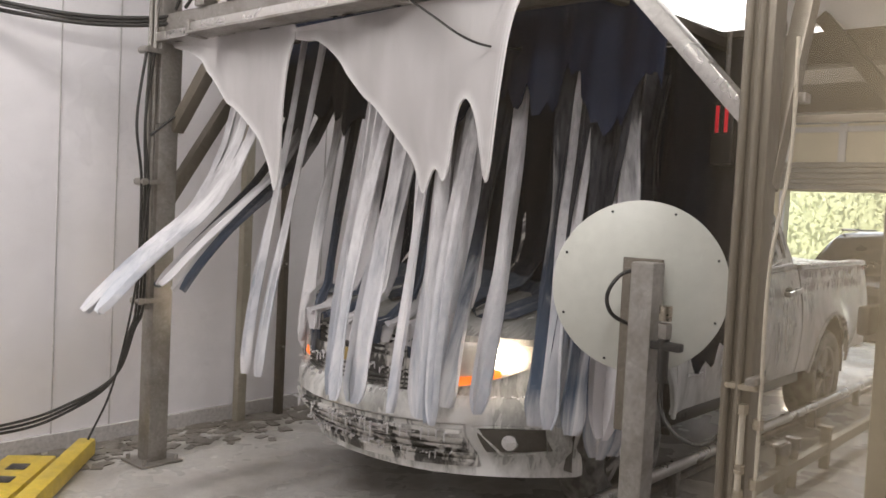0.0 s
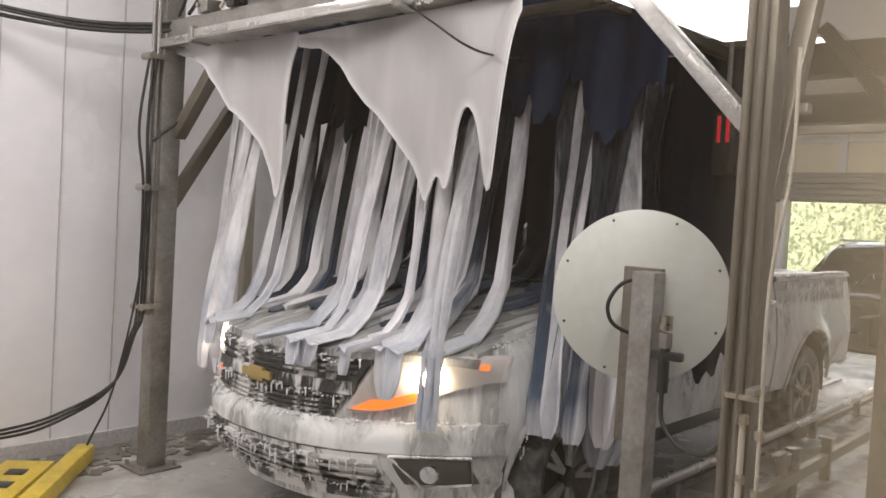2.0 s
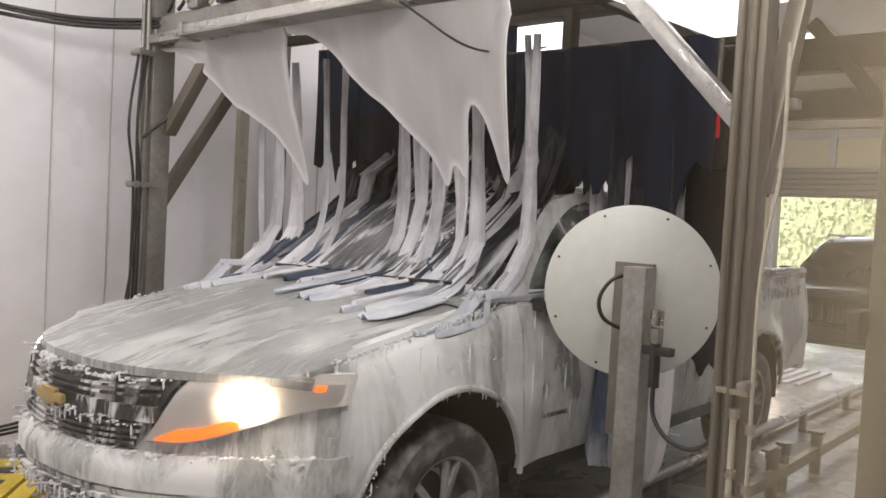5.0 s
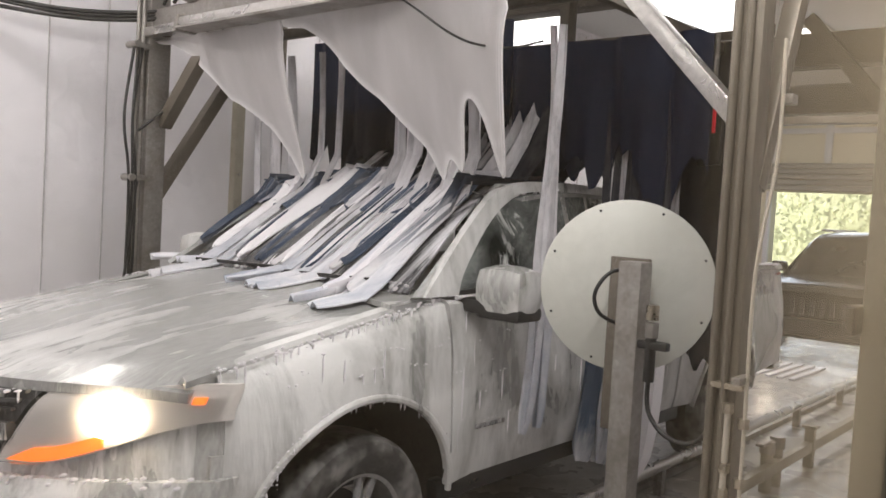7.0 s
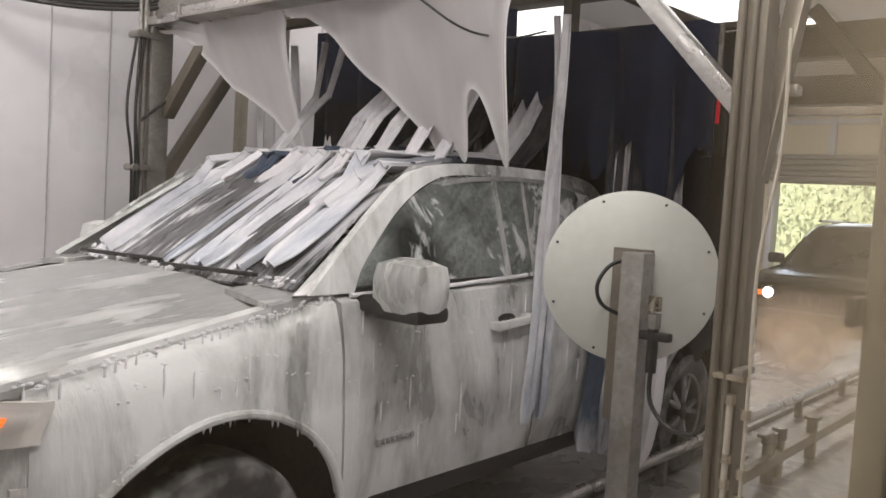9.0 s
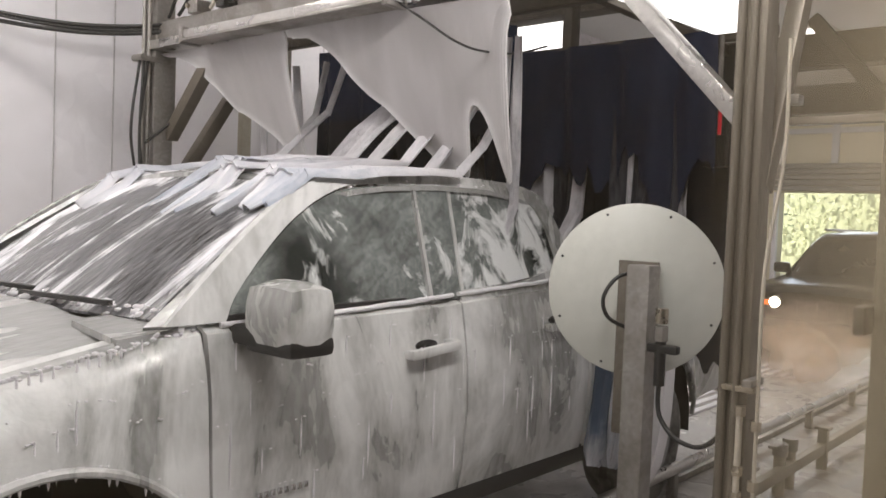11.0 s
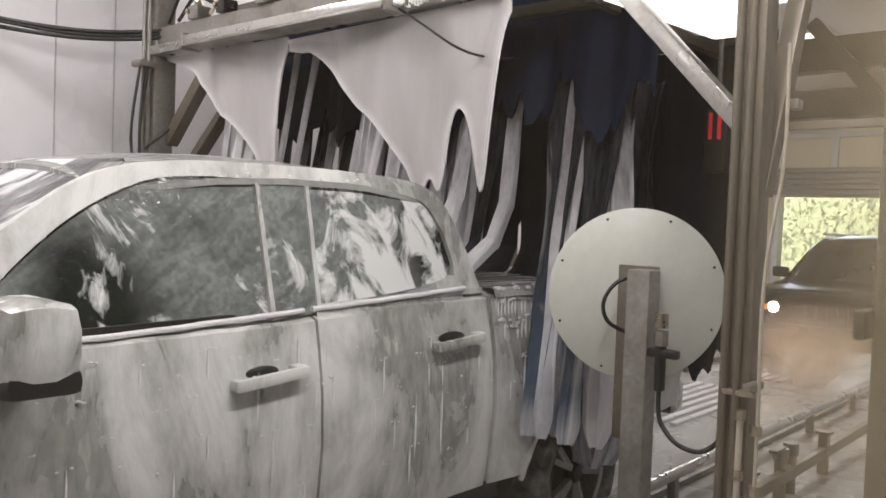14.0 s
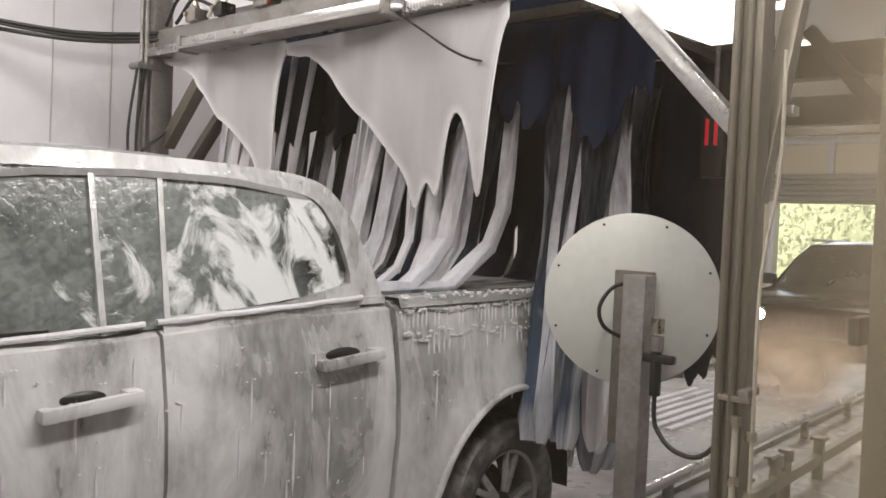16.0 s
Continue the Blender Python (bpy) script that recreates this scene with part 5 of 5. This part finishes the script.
def panel(x, y0, y1, z, heights, mts, seed, lift, reach):
    """A broad dark curtain sheet across part of the lane."""
    c = thing("wash_curtain", "broad navy-black wash curtain hanging across the lane", "curtain", x, (y0 + y1) / 2, z, "wash curtains")
    pieces, above = [], 0.0
    for k, (l, mt) in enumerate(zip(heights, mts)):
        pieces.append(part("upper_sheet" if k == 0 else "lower_sheet", strip_mesh(l + 0.03, y1 - y0, seed, 0.022, above, k == len(heights) - 1, 48, 20.0 * (y1 - y0)), mt, c))
        above += l
    CHAINS.append((pieces, x, (y0 + y1) / 2, z, heights, lift, reach, seed))
    return c


def chain_rows(x, y, z, lengths, lift, reach, seed, slip=0.0):
    """Poses of the pieces over time, in the cloth's own space."""
    rng = random.Random(seed)
    ph, amp, twist = rng.uniform(-0.25, 0.25), rng.uniform(3, 8), rng.uniform(-4, 4)
    if len(lengths) < 3:
        ph, amp, twist = 0.0, 3.0, 0.0
    if y < 2.0:
        amp *= 0.45
    rows = [[] for _ in lengths]
    for t in TIMES:
        x0, z0 = -reach * swing(t), lift * (0.5 + 0.5 * swing(t))
        tx = truck_x(t)
        dy = slip * (smooth(4.0, 6.3, t) - smooth(9.4, 11.0, t))

        def settle(start):
            """Angles of the pieces: each hangs as start says, or as far aside as the pickup pushes it."""
            px, pz, out = x0, z0, []
            for k, l in enumerate(lengths):
                a = 88.0

                def clear(a):
                    return all(z + pz - f * l * math.cos(radians(a)) > truck_height(x + px - f * l * math.sin(radians(a)) - tx, y + dy - LANE) + 0.018 for f in (0.25, 0.5, 0.75, 1.0))

                for d in range(0, 130):
                    if start[k] + d <= 94 and clear(start[k] + d):
                        a = start[k] + d
                        break
                    if start[k] - 0.6 * d >= -35 and clear(start[k] - 0.6 * d):
                        a = start[k] - 0.6 * d
                        break
                out.append(a)
                px, pz = px - l * math.sin(radians(a)), pz - l * math.cos(radians(a))
            return out

        flick = 42 * (1 - smooth(0.1, 0.9, t)) if y > 3.6 and len(lengths) > 3 and x < 3.6 else 0.0
        drag = 8 * (smooth(3.0, 6.5, t) - smooth(12.6, 14.5, t)) if y + dy < 2.0 and len(lengths) > 3 else 0.0
        hang = [(amp * (1 + 0.12 * k)) * swing(t - 0.05 * k - ph * 0.4) + 3 + flick * min(1.0, k / 5) + drag * min(1.0, 0.3 + k / 5) for k in range(len(lengths))]
        angles = settle(hang)
        # a cloth bends in a curve, not at one joint
        first = list(angles)
        for k in range(len(lengths) - 2, -1, -1):
            angles[k] = max(angles[k], angles[k + 1] - 30)
        angles = settle([a if a > f + 0.5 else h for h, a, f in zip(hang, angles, first)])
        px, py, pz = x0, dy, z0
        for k, l in enumerate(lengths):
            if t:
                angles[k] = min(max(angles[k], last[k] - 75), last[k] + 75)
            rows[k].append((t, pose(px, py, pz, twist * (0.4 if k else 1.0), angles[k], 0)))
            py += l * math.sin(radians(twist * (0.4 if k else 1.0)))
            px, pz = px - l * math.sin(radians(angles[k])), pz - l * math.cos(radians(angles[k]))
        last = angles
    return rows


def build_curtain():
    rng = random.Random(12)
    long = (0.30, 0.24, 0.20, 0.16, 0.14, 0.13, 0.12, 0.11, 0.10, 0.10, 0.09, 0.08, 0.08)
    short = (0.30, 0.24, 0.20, 0.17, 0.15, 0.13, 0.12, 0.11, 0.10, 0.10, 0.09)
    side = (0.32, 0.26, 0.22, 0.19, 0.17, 0.15, 0.14, 0.12, 0.10, 0.09)
    # broad dark sheets: a fixed pair behind and a swinging pair before it
    panel(4.10, 1.50, 2.12, 2.46, (0.80, 0.70), ("cloth_dark", "cloth_dark"), 71, 0.0, 0.03)
    panel(4.10, 2.14, 3.90, 2.46, (0.62, 0.30), ("cloth_dark", "cloth_dark"), 72, 0.0, 0.03)
    panel(3.30, 1.52, 2.62, 2.40, (0.28, 0.34), ("cloth_navy", "cloth_navy"), 73, 0.28, 0.26)
    panel(3.32, 2.64, 4.20, 2.56, (0.42, 0.30), ("cloth_navy", "cloth_dark"), 74, 0.20, 0.24)
    # back row
    for y in (2.40, 2.64, 2.88, 3.12, 3.36, 3.60, 3.84):
        cloth(4.03, y, 2.44, long, 0.24, ("cloth_dark", "cloth_mid"), int(300 + 10 * y), "long navy-black wash cloth hanging from the frame", "back row of wash cloths", 0.0, 0.05)
    # swinging row
    for k in range(17):
        cloth(3.45 + 0.03 * (k % 2), 2.44 + 0.095 * k + rng.uniform(-0.02, 0.02), 2.38, long, rng.uniform(0.06, 0.12), ("cloth_wet", "cloth_mid", "cloth_wet")[k % 3:k % 3 + 1], 400 + k, "dark wash cloth streaked with foam", "swinging row of wash cloths", 0.22, 0.22, 0.012)
    # foam-laden front row
    for k, (y, w) in enumerate(((2.20, 0.06), (2.25, 0.05), (2.38, 0.12), (2.50, 0.08), (2.63, 0.12), (2.76, 0.10), (2.88, 0.06), (3.30, 0.05), (3.46, 0.05), (3.72, 0.10), (3.85, 0.08), (3.96, 0.06))):
        cloth(2.88, y, 2.34, short, w, ("cloth_white",), 500 + k, "pale wash cloth thick with foam", "front row of wash cloths", 0.04, 0.10, 0.012, -0.25 if y < 2.3 else 0.0)
    # long cloths at the near end, down along the pickup's side
    for k, (x, y, w, mt) in enumerate(((3.36, 2.46, 0.13, "cloth_white"), (3.37, 2.34, 0.10, "cloth_side"), (3.36, 2.22, 0.11, "cloth_white"), (3.36, 1.97, 0.15, "cloth_side"), (3.38, 1.88, 0.12, "cloth_white"), (3.36, 1.79, 0.15, "cloth_side"),
                                       (3.38, 1.69, 0.14, "cloth_wet"), (3.46, 1.98, 0.16, "cloth_side"), (3.45, 1.86, 0.15, "cloth_side"), (3.58, 1.95, 0.16, "cloth_side"), (3.68, 1.84, 0.16, "cloth_side"), (3.78, 1.97, 0.16, "cloth_side"), (3.92, 1.98, 0.18, "cloth_side"))):
        cloth(x, y, 2.16, side, w, (mt,), 600 + k, "long wash cloth white with foam beside the lane" if mt == "cloth_white" else "long blue-black wash cloth streaked with foam beside the lane", "side wash cloths", 0.26 if x < 3.5 else 0.06, 0.26 if x < 3.5 else 0.10, 0.022, -0.25 if 2.0 < y < 2.3 else 0.0)
    f = thing("curtain_frame", "dark steel frame that carries the wash cloths", "frame", 0, 0, 0)
    part("rail", box(0.06, 2.75, 0.06, 4.05, 2.82, 2.49, 0.008), "brown_steel", f)
    part("rail", box(0.05, 3.0, 0.05, 2.88, 2.95, 2.43, 0.008), "brown_steel", f)
    part("rail", box(1.35, 0.05, 0.05, 3.5, 1.74, 2.435, 0.008), "brown_steel", f)
    part("hanger", box(0.09, 0.06, 1.0, 4.05, 2.6, 3.0, 0.006), "brown_steel", f)
    part("hanger", box(0.09, 0.06, 1.0, 4.05, 4.3, 3.0, 0.006), "brown_steel", f)


build_curtain()


LOBES = []


def veil_edge(base, legs, seed):
    """Lower edge of a veil: a soft base line drawn down into tapering legs."""
    def edge(y):
        z = sum(lerp(y + d, base) for d in (-0.03, -0.015, 0, 0.015, 0.03)) / 5
        for yk, tip, w, soft in legs:
            d = abs(y - yk) / w
            if d < 1:
                z = min(z, tip + (z - tip) * (1 - (1 - d) ** soft))
        return z + 0.03 * noise.noise(Vector((y * 4.5, seed, 0))) * min(1, (FTOP - z) * 4) + 0.018 * noise.noise(Vector((y * 17, seed, 0)))
    return lambda y: sum(edge(y + d) for d in (-0.024, -0.012, 0, 0.012, 0.024)) / 5


def lobe(parent, base, legs, seed, pivot, sway, lift, n=110, m=44):
    """One veil of foam that hangs between its first and last y and sways with the beat."""
    ya, yb = base[0][0], base[-1][0]
    edge = veil_edge(base, legs, seed)
    pts, cells = {}, set()
    for i in range(n + 1):
        y = ya + (yb - ya) * i / n
        low = edge(y)
        for j in range(m + 1):
            f = j / m
            z = FTOP - 0.01 + (low - FTOP + 0.01) * f
            bulge = 0.05 * noise.noise(Vector((y * 1.8, z * 1.3, seed))) + 0.02 * noise.noise(Vector((y * 5, z * 2.5, seed)))
            pts[i, j] = Vector((bulge * min(1, 4 * f) + 0.16 * max(0, FTOP - z), y, z))
    for i in range(n):
        for j in range(m):
            cells.add((i, j))
    bm = bmesh.new()
    vs = {}
    for i, j in sorted(cells):
        for k in ((i, j), (i + 1, j), (i + 1, j + 1), (i, j + 1)):
            if k not in vs:
                vs[k] = bm.verts.new(pts[k] - Vector((0, pivot, FTOP)))
        bm.faces.new((vs[i, j], vs[i + 1, j], vs[i + 1, j + 1], vs[i, j + 1]))
    # closeness to the free edge, which paints the bright rim
    layer = bm.verts.layers.float.new("rim_tint")
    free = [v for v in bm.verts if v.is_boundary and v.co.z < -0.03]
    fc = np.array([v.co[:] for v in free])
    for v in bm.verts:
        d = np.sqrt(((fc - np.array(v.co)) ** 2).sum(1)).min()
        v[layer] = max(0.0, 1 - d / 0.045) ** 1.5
    # smooth the outline of the free edge
    for _ in range(2):
        bmesh.ops.smooth_vert(bm, verts=free, factor=0.5, use_axis_x=True, use_axis_y=True, use_axis_z=True)
    # second skin and the narrow band that closes the edge
    front, rims = list(bm.faces), [(e.verts[0], e.verts[1]) for e in bm.edges if e.is_boundary]
    twin = {}
    for w in list(bm.verts):
        twin[w] = bm.verts.new(w.co + Vector((0.009, 0, 0)))
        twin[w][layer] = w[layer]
    for fc_ in front:
        bm.faces.new([twin[w] for w in reversed(fc_.verts)])
    for p, q in rims:
        bm.faces.new((p, q, twin[q], twin[p]))
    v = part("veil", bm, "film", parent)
    LOBES.append((v, pivot, sway, lift, seed))


def build_film():
    f = thing("foam_curtain", "sagging white veil of soap foam hanging from the applicator", "foam curtain", FX - 0.03, 0, 0)
    lobe(f, ((3.22, 2.35), (3.26, 2.30), (3.285, 2.12), (3.30, 1.92), (3.33, 1.76), (3.37, 1.68), (3.43, 1.74), (3.52, 1.88), (3.64, 1.98), (3.78, 2.07), (3.92, 2.18), (4.04, 2.29), (4.18, 2.35), (4.31, 2.38)),
         ((3.36, 1.52, 0.06, 1.6),), 3, 3.83, 2.0, 0.02)
    lobe(f, ((1.88, 2.34), (1.93, 2.24), (1.97, 2.05), (2.00, 1.88), (2.05, 1.80), (2.10, 1.93), (2.16, 1.99), (2.22, 1.88), (2.30, 1.71), (2.40, 1.69), (2.46, 1.76), (2.55, 1.87), (2.68, 1.99), (2.80, 2.10), (2.90, 2.20), (3.00, 2.28), (3.08, 2.32), (3.22, 2.345)),
         ((2.40, 1.55, 0.06, 1.6), (2.26, 1.58, 0.05, 1.6), (2.02, 1.50, 0.06, 1.5)), 5, 2.55, 1.4, 0.03)
    return f


foam_curtain = build_film()

def motions():
    """All that moves."""
    walk(truck, [(t, pose(x, LANE, 0)) for t, x in TRUCK_X])
    for pieces, *spec in CHAINS:
        for ob, rows in zip(pieces, chain_rows(*spec)):
            walk(ob, rows)
    for v, pivot, sway, lift, seed in LOBES:
        walk(v, [(t, pose(0.02 * swing(t - 0.2), pivot, FTOP + lift * 0.5 * swing(t + 0.1 * seed), sway * math.sin(math.pi * t + seed), -3 + 11 * swing(t - 0.1), 0)) for t in TIMES])
    walk(suv, [(t, pose(x, 2.82, 0)) for t, x in SUV_X])
    for m, rows in MIST:
        walk(m, rows)


motions()
